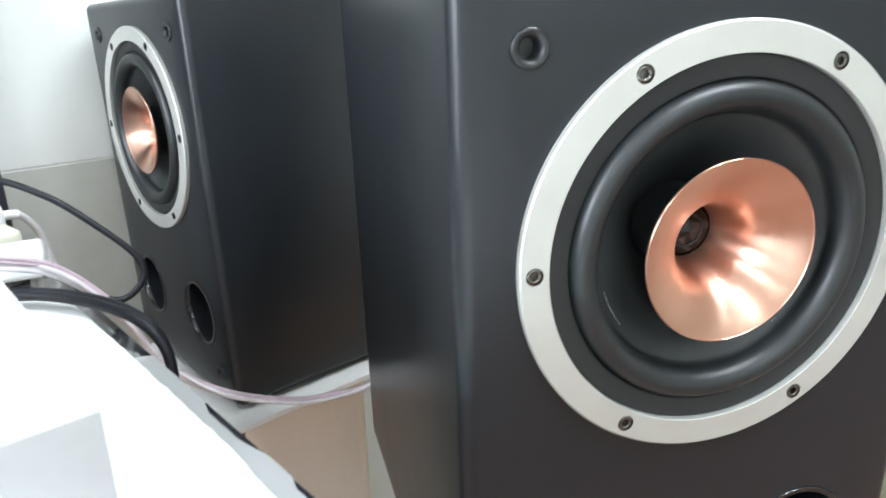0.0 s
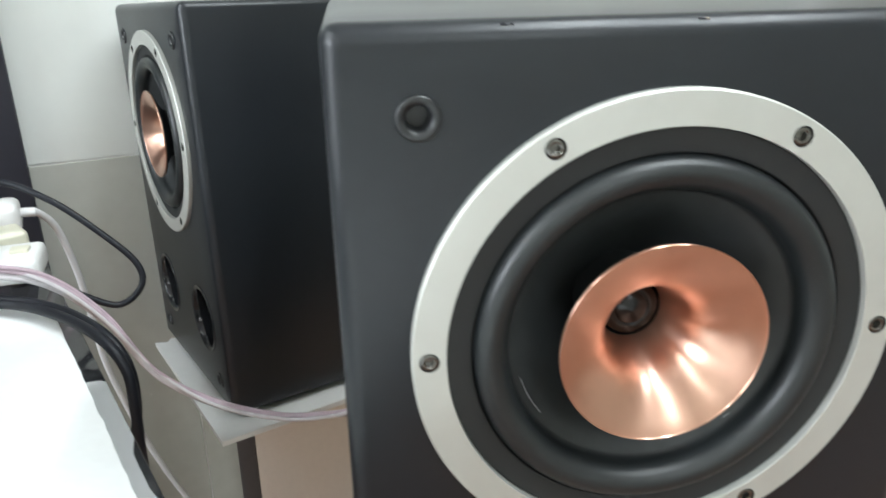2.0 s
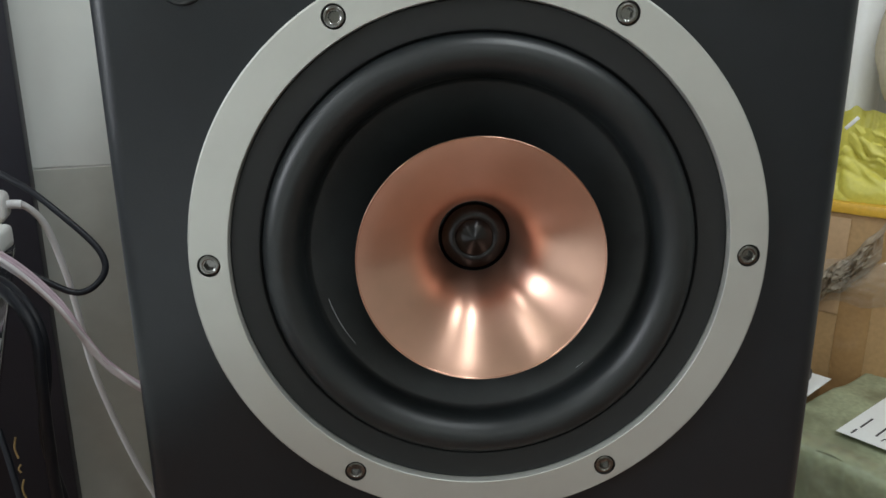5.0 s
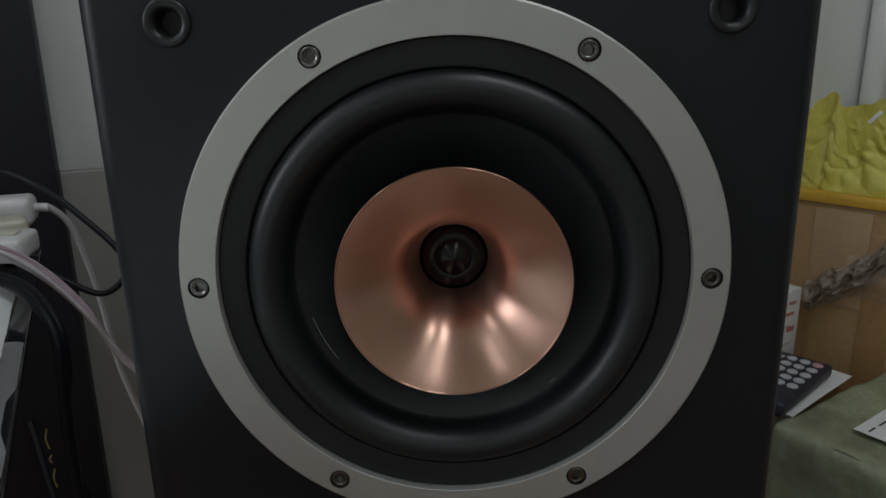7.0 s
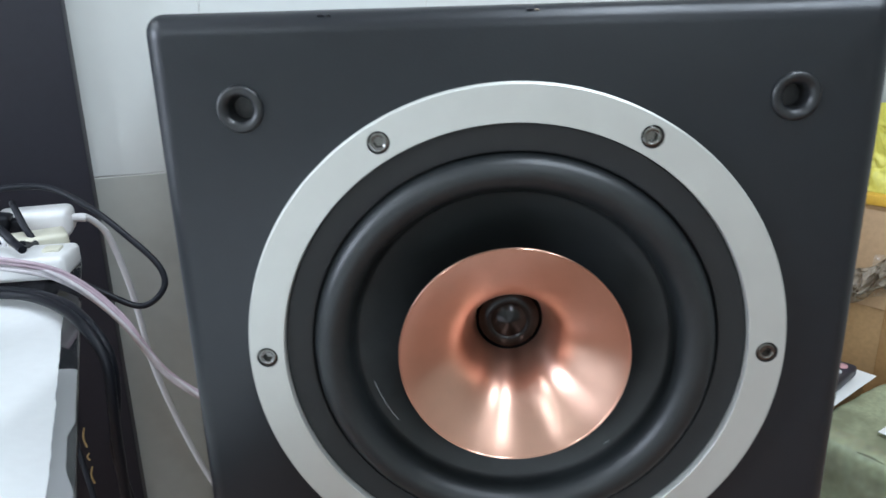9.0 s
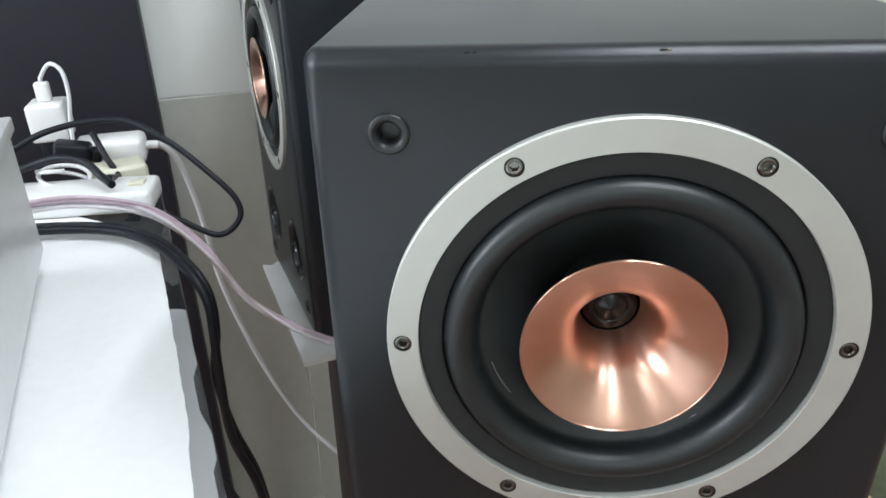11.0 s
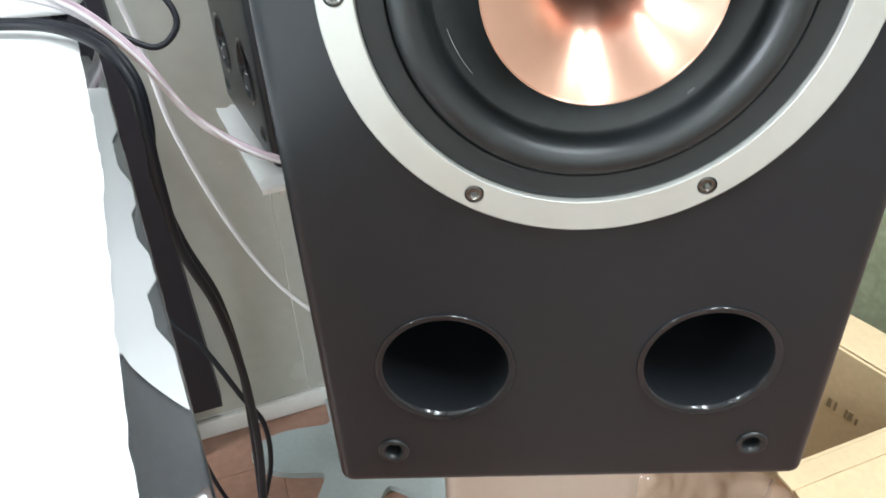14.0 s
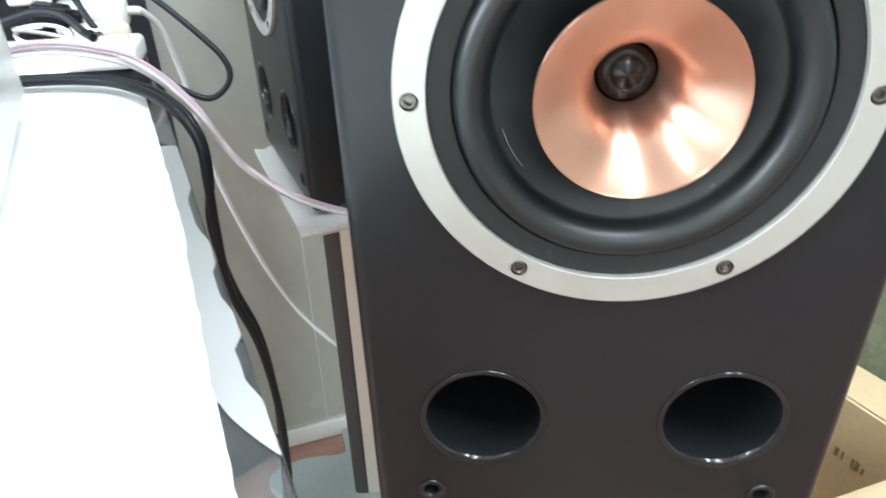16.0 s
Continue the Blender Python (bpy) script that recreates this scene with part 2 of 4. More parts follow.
def lathe_bm(profile, seg=96, centre=(0, 0, 0)):
    """Profile of (radius, depth) turned about the y axis."""
    bm = bmesh.new()
    rows = []
    for r, y in profile:
        if r < 1e-6:
            rows.append([bm.verts.new((centre[0], centre[1] + y, centre[2]))])
        else:
            rows.append([bm.verts.new((centre[0] + r * math.cos(2 * math.pi * k / seg), centre[1] + y,
                                       centre[2] + r * math.sin(2 * math.pi * k / seg))) for k in range(seg)])
    for a, b in zip(rows, rows[1:]):
        for k in range(seg):
            j = (k + 1) % seg
            if len(a) == 1 and len(b) > 1:
                bm.faces.new((a[0], b[k], b[j]))
            elif len(b) == 1 and len(a) > 1:
                bm.faces.new((a[k], a[j], b[0]))
            elif len(a) > 1:
                bm.faces.new((a[k], a[j], b[j], b[k]))
    return bm


def spline(points, steps=10):
    pts = [Vector(p) for p in points]
    pts = [pts[0] * 2 - pts[1]] + pts + [pts[-1] * 2 - pts[-2]]
    out = []
    for i in range(1, len(pts) - 2):
        p0, p1, p2, p3 = pts[i - 1:i + 3]
        for s in range(steps):
            t = s / steps
            out.append(0.5 * ((2 * p1) + (p2 - p0) * t + (2 * p0 - 5 * p1 + 4 * p2 - p3) * t * t + (3 * p1 - p0 - 3 * p2 + p3) * t ** 3))
    out.append(pts[-2])
    return out


def tube_bm(points, radius, sides=10, steps=10):
    line = spline(points, steps)
    bm = bmesh.new()
    rings, up = [], Vector((0.13, 0.21, 0.97))
    for i, p in enumerate(line):
        d = (line[min(i + 1, len(line) - 1)] - line[max(i - 1, 0)]).normalized()
        a = up - d * up.dot(d)
        a = a.normalized() if a.length > 1e-3 else d.orthogonal().normalized()
        up = a
        b = d.cross(a)
        rings.append([bm.verts.new(p + radius * (a * math.cos(2 * math.pi * k / sides) + b * math.sin(2 * math.pi * k / sides))) for k in range(sides)])
    for r, q in zip(rings, rings[1:]):
        for k in range(sides):
            bm.faces.new((r[k], r[(k + 1) % sides], q[(k + 1) % sides], q[k]))
    bm.faces.new(rings[0])
    bm.faces.new(rings[-1])
    return bm


def rounded_rect(w, h, r, n=6):
    """Points of a rounded rectangle about the origin, counter-clockwise."""
    pts = []
    for cx, cz, a0 in ((w / 2 - r, h / 2 - r, 0), (-w / 2 + r, h / 2 - r, 90), (-w / 2 + r, -h / 2 + r, 180), (w / 2 - r, -h / 2 + r, 270)):
        for k in range(n + 1):
            a = radians(a0 + 90 * k / n)
            pts.append((cx + r * math.cos(a), cz + r * math.sin(a)))
    return pts


# ---- the room ----
def structure(name, bm, mat, label, category, smooth=0, at=None):
    ob = link_mesh(name, bm, mat, None, label, smooth, at)
    return tagged(ob, label, category, kind="structure")


U0, U1, V0 = WIN_U, 2.4, -4.6
floor = structure("floor", box_bm(U0, U1, V0, 0, -0.1, -0.004), FLOOR, "reddish brown wooden floor under the stands", "floor", at=ROOM)
wall_tiled = structure("wall_north", box_bm(U0, U1, 0.0014, 0.16, -0.1, CEIL), GROUT, "tiled pale wall behind the speakers", "wall", at=ROOM)
structure("wall_south", box_bm(U0, U1, V0 - 0.15, V0, -0.1, CEIL), PAINT, "plain painted wall closing the room", "wall", at=ROOM)
structure("wall_west", merge(box_bm(U0 - 0.15, U0, V0 - 0.15, WIN_V0, -0.1, CEIL), box_bm(U0 - 0.15, U0, WIN_V1, 0.16, -0.1, CEIL),
                              box_bm(U0 - 0.15, U0, WIN_V0, WIN_V1, -0.1, WIN_Z0), box_bm(U0 - 0.15, U0, WIN_V0, WIN_V1, WIN_Z1, CEIL)), PAINT, "plain painted wall closing the room", "wall", at=ROOM)
structure("wall_east", box_bm(U1, U1 + 0.15, V0 - 0.15, 0.16, -0.1, CEIL), PAINT, "plain painted wall closing the room", "wall", at=ROOM)
structure("ceiling", box_bm(U0 - 0.15, U1 + 0.15, V0 - 0.15, 0.16, CEIL, CEIL + 0.1), CEILING, "plain white ceiling", "ceiling", at=ROOM)
structure("baseboard", box_bm(U0, U1, -0.012, 0.0, 0.0, 0.042, 0.003), WHITE_PAINT, "low white skirting along the tiled wall", "skirting", 30, at=ROOM)

# window out of view, added to go with the fill on the cabinets' left sides
window = thing("added_window", ROOM, "unseen white framed window added to light the left sides", "window", kind="structure")
FR = 0.045
for v0, v1, z0, z1 in ((WIN_V0, WIN_V1, WIN_Z0, WIN_Z0 + FR), (WIN_V0, WIN_V1, WIN_Z1 - FR, WIN_Z1), (WIN_V0, WIN_V0 + FR, WIN_Z0 + FR, WIN_Z1 - FR), (WIN_V1 - FR, WIN_V1, WIN_Z0 + FR, WIN_Z1 - FR)):
    part("window_frame", box_bm(WIN_U - 0.09, WIN_U - 0.04, v0, v1, z0, z1, 0.003), WHITE_PAINT, window, "", 30)
pane = part("pane", box_bm(WIN_U - 0.068, WIN_U - 0.063, WIN_V0 + FR, WIN_V1 - FR, WIN_Z0 + FR, WIN_Z1 - FR), GLASS, window, "", 0)
pane.visible_shadow = False
part("window_sill", box_bm(WIN_U - 0.04, WIN_U + 0.05, WIN_V0 - 0.03, WIN_V1 + 0.03, WIN_Z0 - 0.03, WIN_Z0, 0.004), WHITE_PAINT, window, "", 30)

for x, y in LAMPS:
    lampbody = thing("ceiling_lamp", pose(x, y, CEIL) @ ALONG, "white ceiling batten lamp with a glowing diffuser, out of view", "ceiling lamp", "ceiling lamps")
    part("housing", box_bm(-0.62, 0.62, -0.07, 0.07, -0.05, 0.0, 0.006), LAMP_BODY, lampbody)
    part("diffuser", box_bm(-0.60, 0.60, -0.055, 0.055, -0.068, -0.05, 0.006), LAMP_GLOW, lampbody)


# ---- loudspeakers ----
W, H, D, RIM = 0.282, 0.4375, 0.345, 0.0085
DRIVER_Z = 0.298
SOCKETS = [(-0.1055, 0.4018), (0.1055, 0.4018), (-0.105, 0.0318), (0.105, 0.0318)]
PORTS = [(-0.071, 0.096), (0.071, 0.096)]


def circle_pts(cx, cz, r, n):
    return [(cx + r * math.cos(2 * math.pi * k / n), cz + r * math.sin(2 * math.pi * k / n)) for k in range(n)]


def cabinet_bm():
    bm = bmesh.new()
    loops = []
    prof = [(RIM * (1 - math.sin(a)), RIM * (1 - math.cos(a))) for a in [radians(90 * k / 6) for k in range(7)]]
    prof += [(0, D - RIM), (0.3 * RIM, D - 0.3 * RIM), (RIM, D)]
    for inset, y in prof:
        loops.append([bm.verts.new((x, y, z + H / 2)) for x, z in rounded_rect(W - 2 * inset, H - 2 * inset, RIM * 0.85 - inset * 0.6, 5)])
    n = len(loops[0])
    for a, b in zip(loops, loops[1:]):
        for k in range(n):
            bm.faces.new((a[k], a[(k + 1) % n], b[(k + 1) % n], b[k]))
    bm.faces.new(loops[-1])
    edges = [bm.edges.get((loops[0][k], loops[0][(k + 1) % n])) for k in range(n)]
    for cx, cz, r, seg in [(0, DRIVER_Z, 0.1, 96)] + [(x, z, 0.0088, 32) for x, z in SOCKETS] + [(x, z, 0.0378, 64) for x, z in PORTS]:
        vs = [bm.verts.new((x, 0, z)) for x, z in circle_pts(cx, cz, r, seg)]
        edges += [bm.edges.new((vs[k], vs[(k + 1) % seg])) for k in range(seg)]
    bmesh.ops.triangle_fill(bm, use_beauty=True, use_dissolve=False, edges=edges, normal=(0, -1, 0))
    return bm


def screw_bm():
    """A socket-head bolt along y, its head towards minus y, with a hexagonal recess."""
    bm = bmesh.new()
    seg = 24
    def ring(r, y, hexed=False):
        out = []
        for k in range(seg):
            a = 2 * math.pi * k / seg
            rr = r / math.cos((a + math.pi / 6) % (math.pi / 3) - math.pi / 6) if hexed else r
            out.append(bm.verts.new((rr * math.cos(a), y, rr * math.sin(a))))
        return out
    rows = [ring(0.0041, 0.004), ring(0.0041, -0.0004), ring(0.0038, -0.0009), ring(0.0033, -0.0011), ring(0.0028, -0.0011), ring(0.0023, -0.0008), ring(0.0019, -0.0008, True), ring(0.0018, 0.0014, True)]
    for a, b in zip(rows, rows[1:]):
        for k in range(seg):
            bm.faces.new((a[k], a[(k + 1) % seg], b[(k + 1) % seg], b[k]))
    bm.faces.new(rows[-1])
    return bm


def ring_bm(seg=144):
    """The driver's trim ring with six counterbores for its bolts."""
    bm = bmesh.new()
    yf, yb = -0.0045, 0.0
    outer = [bm.verts.new((0.1112 * math.cos(2 * math.pi * k / seg), yf, 0.1112 * math.sin(2 * math.pi * k / seg))) for k in range(seg)]
    outer2 = [bm.verts.new((0.112 * math.cos(2 * math.pi * k / seg), yf + 0.0008, 0.112 * math.sin(2 * math.pi * k / seg))) for k in range(seg)]
    outer3 = [bm.verts.new((0.112 * math.cos(2 * math.pi * k / seg), yb, 0.112 * math.sin(2 * math.pi * k / seg))) for k in range(seg)]
    inner = [bm.verts.new((0.0970 * math.cos(2 * math.pi * k / seg), yf, 0.0970 * math.sin(2 * math.pi * k / seg))) for k in range(seg)]
    inner2 = [bm.verts.new((0.0968 * math.cos(2 * math.pi * k / seg), yf + 0.0002, 0.0968 * math.sin(2 * math.pi * k / seg))) for k in range(seg)]
    inner3 = [bm.verts.new((0.0968 * math.cos(2 * math.pi * k / seg), 0.004, 0.0968 * math.sin(2 * math.pi * k / seg))) for k in range(seg)]
    for a, b in ((outer, outer2), (outer2, outer3), (inner, inner2), (inner2, inner3)):
        for k in range(seg):
            j = (k + 1) % seg
            bm.faces.new((a[k], a[j], b[j], b[k]))
    edges = [bm.edges.get((lp[k], lp[(k + 1) % seg])) for lp in (outer, inner) for k in range(seg)]
    for i in range(6):
        a = math.pi / 3 * i
        cx, cz = 0.1043 * math.cos(a), 0.1043 * math.sin(a)
        top = [bm.verts.new((x, yf, z)) for x, z in circle_pts(cx, cz, 0.0045, 24)]
        low = [bm.verts.new((x, yf + 0.003, z)) for x, z in circle_pts(cx, cz, 0.0045, 24)]
        for k in range(24):
            bm.faces.new((top[k], top[(k + 1) % 24], low[(k + 1) % 24], low[k])).material_index = 1
        bm.faces.new(low).material_index = 1
        edges += [bm.edges.get((top[k], top[(k + 1) % 24])) for k in range(24)]
    bmesh.ops.triangle_fill(bm, use_beauty=True, use_dissolve=False, edges=edges, normal=(0, -1, 0))
    return bm


def arc(r0, y0, r1, y1, bulge, n=12):
    """Half-roll between two radii, bulging towards minus y."""
    return [(r0 + (r1 - r0) * (1 - math.cos(math.pi * k / n)) / 2, y0 + (y1 - y0) * k / n - bulge * math.sin(math.pi * k / n)) for k in range(n + 1)]


def loudspeaker(m, label):
    sp = thing("loudspeaker", m, label, "loudspeaker", "pair of loudspeakers")
    part("cabinet", cabinet_bm(), BLACK_VINYL, sp, "matt black vinyl cabinet with rounded edges", 30)
    at = pose(0, 0, DRIVER_Z)
    ring = part("trim_ring", ring_bm(), [ALU_RING, DARK_STEEL], sp, "satin silver aluminium ring", 30, at)
    for i in range(6):
        a = math.pi / 3 * i
        part("screw", screw_bm(), STEEL, ring, "steel hex socket bolt", 30, pose(0.1043 * math.cos(a), -0.0032, 0.1043 * math.sin(a), 0, 11 * i, 0))
    part("gasket", lathe_bm([(0.0968, 0.002), (0.0966, -0.0006), (0.0962, -0.001), (0.0864, -0.001), (0.0856, -0.0006), (0.0850, 0.0010), (0.0846, 0.003)]), GASKET, sp, "", 30, at)
    part("surround", lathe_bm([(0.0854, 0.003), (0.0850, 0.0014)] + arc(0.0845, 0.0008, 0.0690, 0.004, 0.0085, 20) + [(0.0685, 0.0065), (0.067, 0.0075)]), RUBBER, sp, "black rubber roll surround", 60, at)
    part("cone", lathe_bm([(0.0685, 0.0072), (0.066, 0.0085), (0.060, 0.0125), (0.054, 0.0175), (0.047, 0.0245), (0.040, 0.032), (0.030, 0.044), (0.022, 0.054)]), CONE, sp, "dark pulp cone", 60, at)
    flare = [(p.x, p.y) for p in spline([(0.0474, -0.0079, 0), (0.0440, -0.0068, 0), (0.0400, -0.0051, 0), (0.0335, -0.0017, 0), (0.0284, 0.0016, 0), (0.0246, 0.0052, 0), (0.0220, 0.0092, 0), (0.0203, 0.0138, 0), (0.0190, 0.0190, 0), (0.0178, 0.0245, 0), (0.0167, 0.0300, 0), (0.0157, 0.0350, 0)], 6)]
    part("horn", lathe_bm([(0.0470, -0.0064), (0.0479, -0.0066), (0.0482, -0.0073), (0.0482, -0.0080), (0.0479, -0.0084), (0.0476, -0.0083)] + flare, 128), COPPER, sp, "spun copper tweeter horn", 40, at)
    part("horn_back", lathe_bm([(0.0474, -0.0063)] + [(r + 0.0008, y + 0.0022) for r, y in flare[2:30]] + [(0.0235, 0.0515)], 96), CONE, sp, "matt black back of the horn", 50, at)
    part("throat_ring", lathe_bm([(0.0158, 0.0350), (0.0157, 0.0342), (0.0156, 0.0340), (0.0154, 0.0340), (0.0153, 0.0343), (0.0152, 0.042)], 64), GLOSS_BLACK, sp, "", 50, at)
    part("dome", lathe_bm([(0.0152, 0.0370), (0.0149, 0.0350), (0.0138, 0.0333), (0.0112, 0.0321), (0.0088, 0.0315), (0.0082, 0.0319), (0.0076, 0.0314), (0.0050, 0.0304), (0.0022, 0.0298), (0.0010, 0.0293), (0.0, 0.0291)], 64), DOME, sp, "dark polished metal dome", 60, at)
    for r, y, a0, a1 in ((0.0640, 0.0085, 197, 217), (0.0655, 0.0072, 309, 312)):
        part("scratch", tube_bm([(r * math.cos(radians(a)), y, r * math.sin(radians(a))) for a in np.linspace(a0, a1, 6)], 0.00007 if a0 > 200 else 0.00013, 5, 4), KEY, sp, "fine pale scratch", 60, at)
    for x, z in SOCKETS:
        part("grille_socket", lathe_bm([(0.0092, 0.0), (0.0091, -0.0008), (0.0087, -0.0014), (0.0080, -0.0017), (0.0071, -0.0016), (0.0061, -0.0012), (0.0053, -0.0005), (0.0048, 0.0006), (0.0046, 0.0024), (0.0045, 0.0062), (0.0043, 0.0068), (0, 0.0068)], 40), SOCKET, sp, "black plastic grille socket", 50, pose(x, 0, z))
    for x, z in PORTS:
        part("bass_port", lathe_bm([(0.0386, 0.0), (0.0386, -0.0008), (0.0383, -0.0012), (0.0378, -0.0012), (0.0372, -0.0009), (0.0362, -0.0007), (0.0355, -0.0008), (0.0350, -0.0006), (0.0344, 0.0002), (0.0338, 0.0016), (0.0333, 0.0036), (0.0329, 0.0065), (0.0326, 0.0105), (0.0323, 0.016), (0.0321, 0.024), (0.0320, 0.14), (0, 0.14)], 72), PORT_BLACK, sp, "flared glossy black bass port tube", 50, pose(x, 0, z))
    return sp


BASE_Z = 0.702
near = loudspeaker(pose(0, 0, BASE_Z + DRIVER_Z, 0, -0.6, 0) @ pose(0, 0, -DRIVER_Z), "black two-way loudspeaker with copper horn, edge chipped")
FAR = pose(-0.335, 0.560, 0.693, 0, -2.0, -63.5)
loudspeaker(FAR, "black two-way loudspeaker with copper horn beside tiled wall")

# worn spots on the near cabinet's top front edge
for cx, w, mat in ((-0.072, 0.0034, INK), (-0.0690, 0.0018, INK), (0.006, 0.0036, INK), (0.0085, 0.0020, CHIP)):
    bm = bmesh.new()
    outline = [2 * math.pi * k / 12 for k in range(12)]
    bm.faces.new([bm.verts.new((cx + w / 2 * math.cos(a) * (0.7 + 0.3 * math.sin(3 * a + cx * 90)), 0.29 * RIM - 0.0006 * math.sin(a),
                                H - 0.29 * RIM + 0.0006 * math.sin(a))) for a in outline])
    bm.normal_update()
    bmesh.ops.solidify(bm, geom=bm.faces[:], thickness=0.0002)
    part("worn_spot", bm, mat, near, "chipped edge showing bare board", 0)


def prism(points, z0, z1):
    bm = bmesh.new()
    a = [bm.verts.new((x, y, z0)) for x, y in points]
    b = [bm.verts.new((x, y, z1)) for x, y in points]
    for k in range(len(a)):
        bm.faces.new((a[k], a[(k + 1) % len(a)], b[(k + 1) % len(a)], b[k]))
    bm.faces.new(b)
    bm.faces.new(a[::-1])
    return bm


def shifted(points, dx, dy):
    return [(x + dx, y + dy) for x, y in points]


def star_points(reach, waist, arms, turn, n=140):
    """Outline of a base with rounded arms and hollow sides."""
    mid, swing = (reach + waist) / 2, (reach - waist) / 2
    out = []
    for k in range(n):
        a = 2 * math.pi * k / n
        r = mid + swing * math.cos(arms * (a - radians(turn)))
        out.append((r * math.cos(a), r * math.sin(a)))
    return out


def speaker_stand(m, label, top, plate, plate_at, col, shade_edge, base_at):
    """m: the column's place on the floor; the top plate and the base have their own turn."""
    st = thing("speaker_stand", m, label, "speaker stand", "pair of speaker stands")
    px0, px1, py0, py1 = plate
    part("top_plate", box_bm(px0, px1, py0, py1, top - 0.012, top, 0.002), STAND_TOP, st, "pale top plate", 30, m.inverted() @ plate_at)
    x0, x1, y0, y1 = col
    part("column", prism(shifted(rounded_rect(x1 - x0, y1 - y0, 0.014, 6), (x0 + x1) / 2, (y0 + y1) / 2), 0.0165, top - 0.0125), STAND_METAL, st, "champagne metal column", 30)
    # dark strip stands in for the column's face turned away from the light
    if shade_edge:
        part("shade_strip", prism(shifted(rounded_rect(shade_edge, 0.036, 0.008, 5), x0 - 0.002 + shade_edge / 2, y0 + 0.015), 0.0165, top - 0.0130), STAND_SHADE, st, "dark strip standing for the column's shaded face", 30)
    part("base_plate", prism(star_points(0.225, 0.105, 5, 185), 0.001, 0.016), GREY_BASE, st, "grey star-shaped base plate", 30, m.inverted() @ base_at)
    return st


speaker_stand(pose(0.005, 0.06, 0), "champagne metal stand with pale top plate", BASE_Z - 0.0022, (-0.12, 0.12, 0.03, 0.32), pose(0.005, 0, 0), (-0.083, 0.066, 0.0, 0.17), 0, pose(0.0, 0.165, 0))
speaker_stand(pose(-0.208, 0.587, 0), "champagne metal stand with painted shaded edge and star base", 0.674, (-0.135, 0.135, 0.0, 0.34), pose(-0.335, 0.560, 0, 0, 0, -63.5), (-0.095, 0.095, 0.0, 0.15), 0.028, pose(-0.250, 0.630, 0))


def pad_bm():
    """A foam sheet between loudspeaker and stand, one end torn."""
    pts = [(0.168, -0.024), (0.168, 0.35), (-0.12, 0.35), (-0.12, 0.10), (-0.126, 0.02), (-0.116, 0.012), (-0.124, 0.000), (-0.114, -0.008), (-0.122, -0.022)]
    bm = prism(pts, 0.0, 0.006)
    return bm


tagged(link_mesh("foam_pad", pad_bm(), WHITE_PLASTIC, None, smooth=0, at=pose(-0.335, 0.560, 0.681, 0, -1.6, -63.5)), "white foam sheet with torn end under the loudspeaker", "foam pad")

# ---- desk side ----
DESK = pose(-0.1276, -0.1613, 0, 0, 0, 27.0)   # x towards the edge, y along the edge to the wall
TOP = 0.890
desk = thing("glass_desk", DESK, "glass-topped desk with dark frame", "desk")
part("glass_top", box_bm(-0.75, 0.0, -0.7, 0.70, TOP - 0.008, TOP, 0.0015), GLASS, desk, "clear glass top with polished edge", 30).visible_shadow = False
part("frame", box_bm(-0.73, -0.30, -0.68, 0.69, TOP - 0.05, TOP - 0.012, 0.002), DARK_BOARD, desk, "dark wooden frame", 30)
for x in (-0.70, -0.34):
    for y in (-0.64, 0.64):
        part("leg", box_bm(x - 0.025, x + 0.025, y - 0.025, y + 0.025, 0, TOP - 0.05, 0.002), DARK_BOARD, desk)


def paper_bm(nx=60, ny=120):
    """A loose white sheet lying on the glass, its long edge uneven, slightly puffed."""
    bm = bmesh.new()
    grid = []
    for j in range(ny + 1):
        y = -0.62 + 1.300 * j / ny
        edge = -0.0205 + 0.0075 * max(0.0, min(1.0, (y - 0.09) / 0.2)) - 0.0015 * noise.noise(Vector((0, y * 14, 3.1))) - 0.0015 * noise.noise(Vector((0, y * 60, 1.1))) - 0.9 * max(0.0, y - 0.56)
        row = []
        for i in range(nx + 1):
            x = -0.70 + (edge + 0.70) * i / nx
            puff = 0.004 + 0.008 * noise.noise(Vector((x * 6, y * 5, 1.7))) + 0.003 * noise.noise(Vector((x * 17, y * 15, 5.7)))
            fade = min(1, (edge - x) / 0.03 + 0.05)
            row.append(bm.verts.new((x, y, TOP + 0.0025 + max(0.0, puff + 0.004) * fade * max(0.0, min(1.0, (0.50 - y) / 0.10)))))
        grid.append(row)
    for j in range(ny):
        for i in range(nx):
            bm.faces.new((grid[j][i], grid[j][i + 1], grid[j + 1][i + 1], grid[j + 1][i]))
    bm.normal_update()
    bmesh.ops.solidify(bm, geom=bm.faces[:], thickness=0.0008)
    return bm


tagged(link_mesh("paper_sheet", paper_bm(), PAPER, None, at=DESK), "loose crumpled white paper sheet on the glass desk", "paper")

# thin film between paper and glass, torn along the edge so that the bare glass shows
TEARS = ((0.086, 0.137, 0.0046), (0.159, 0.212, 0.0036), (0.237, 0.317, 0.0044))   # from, to, depth along the edge


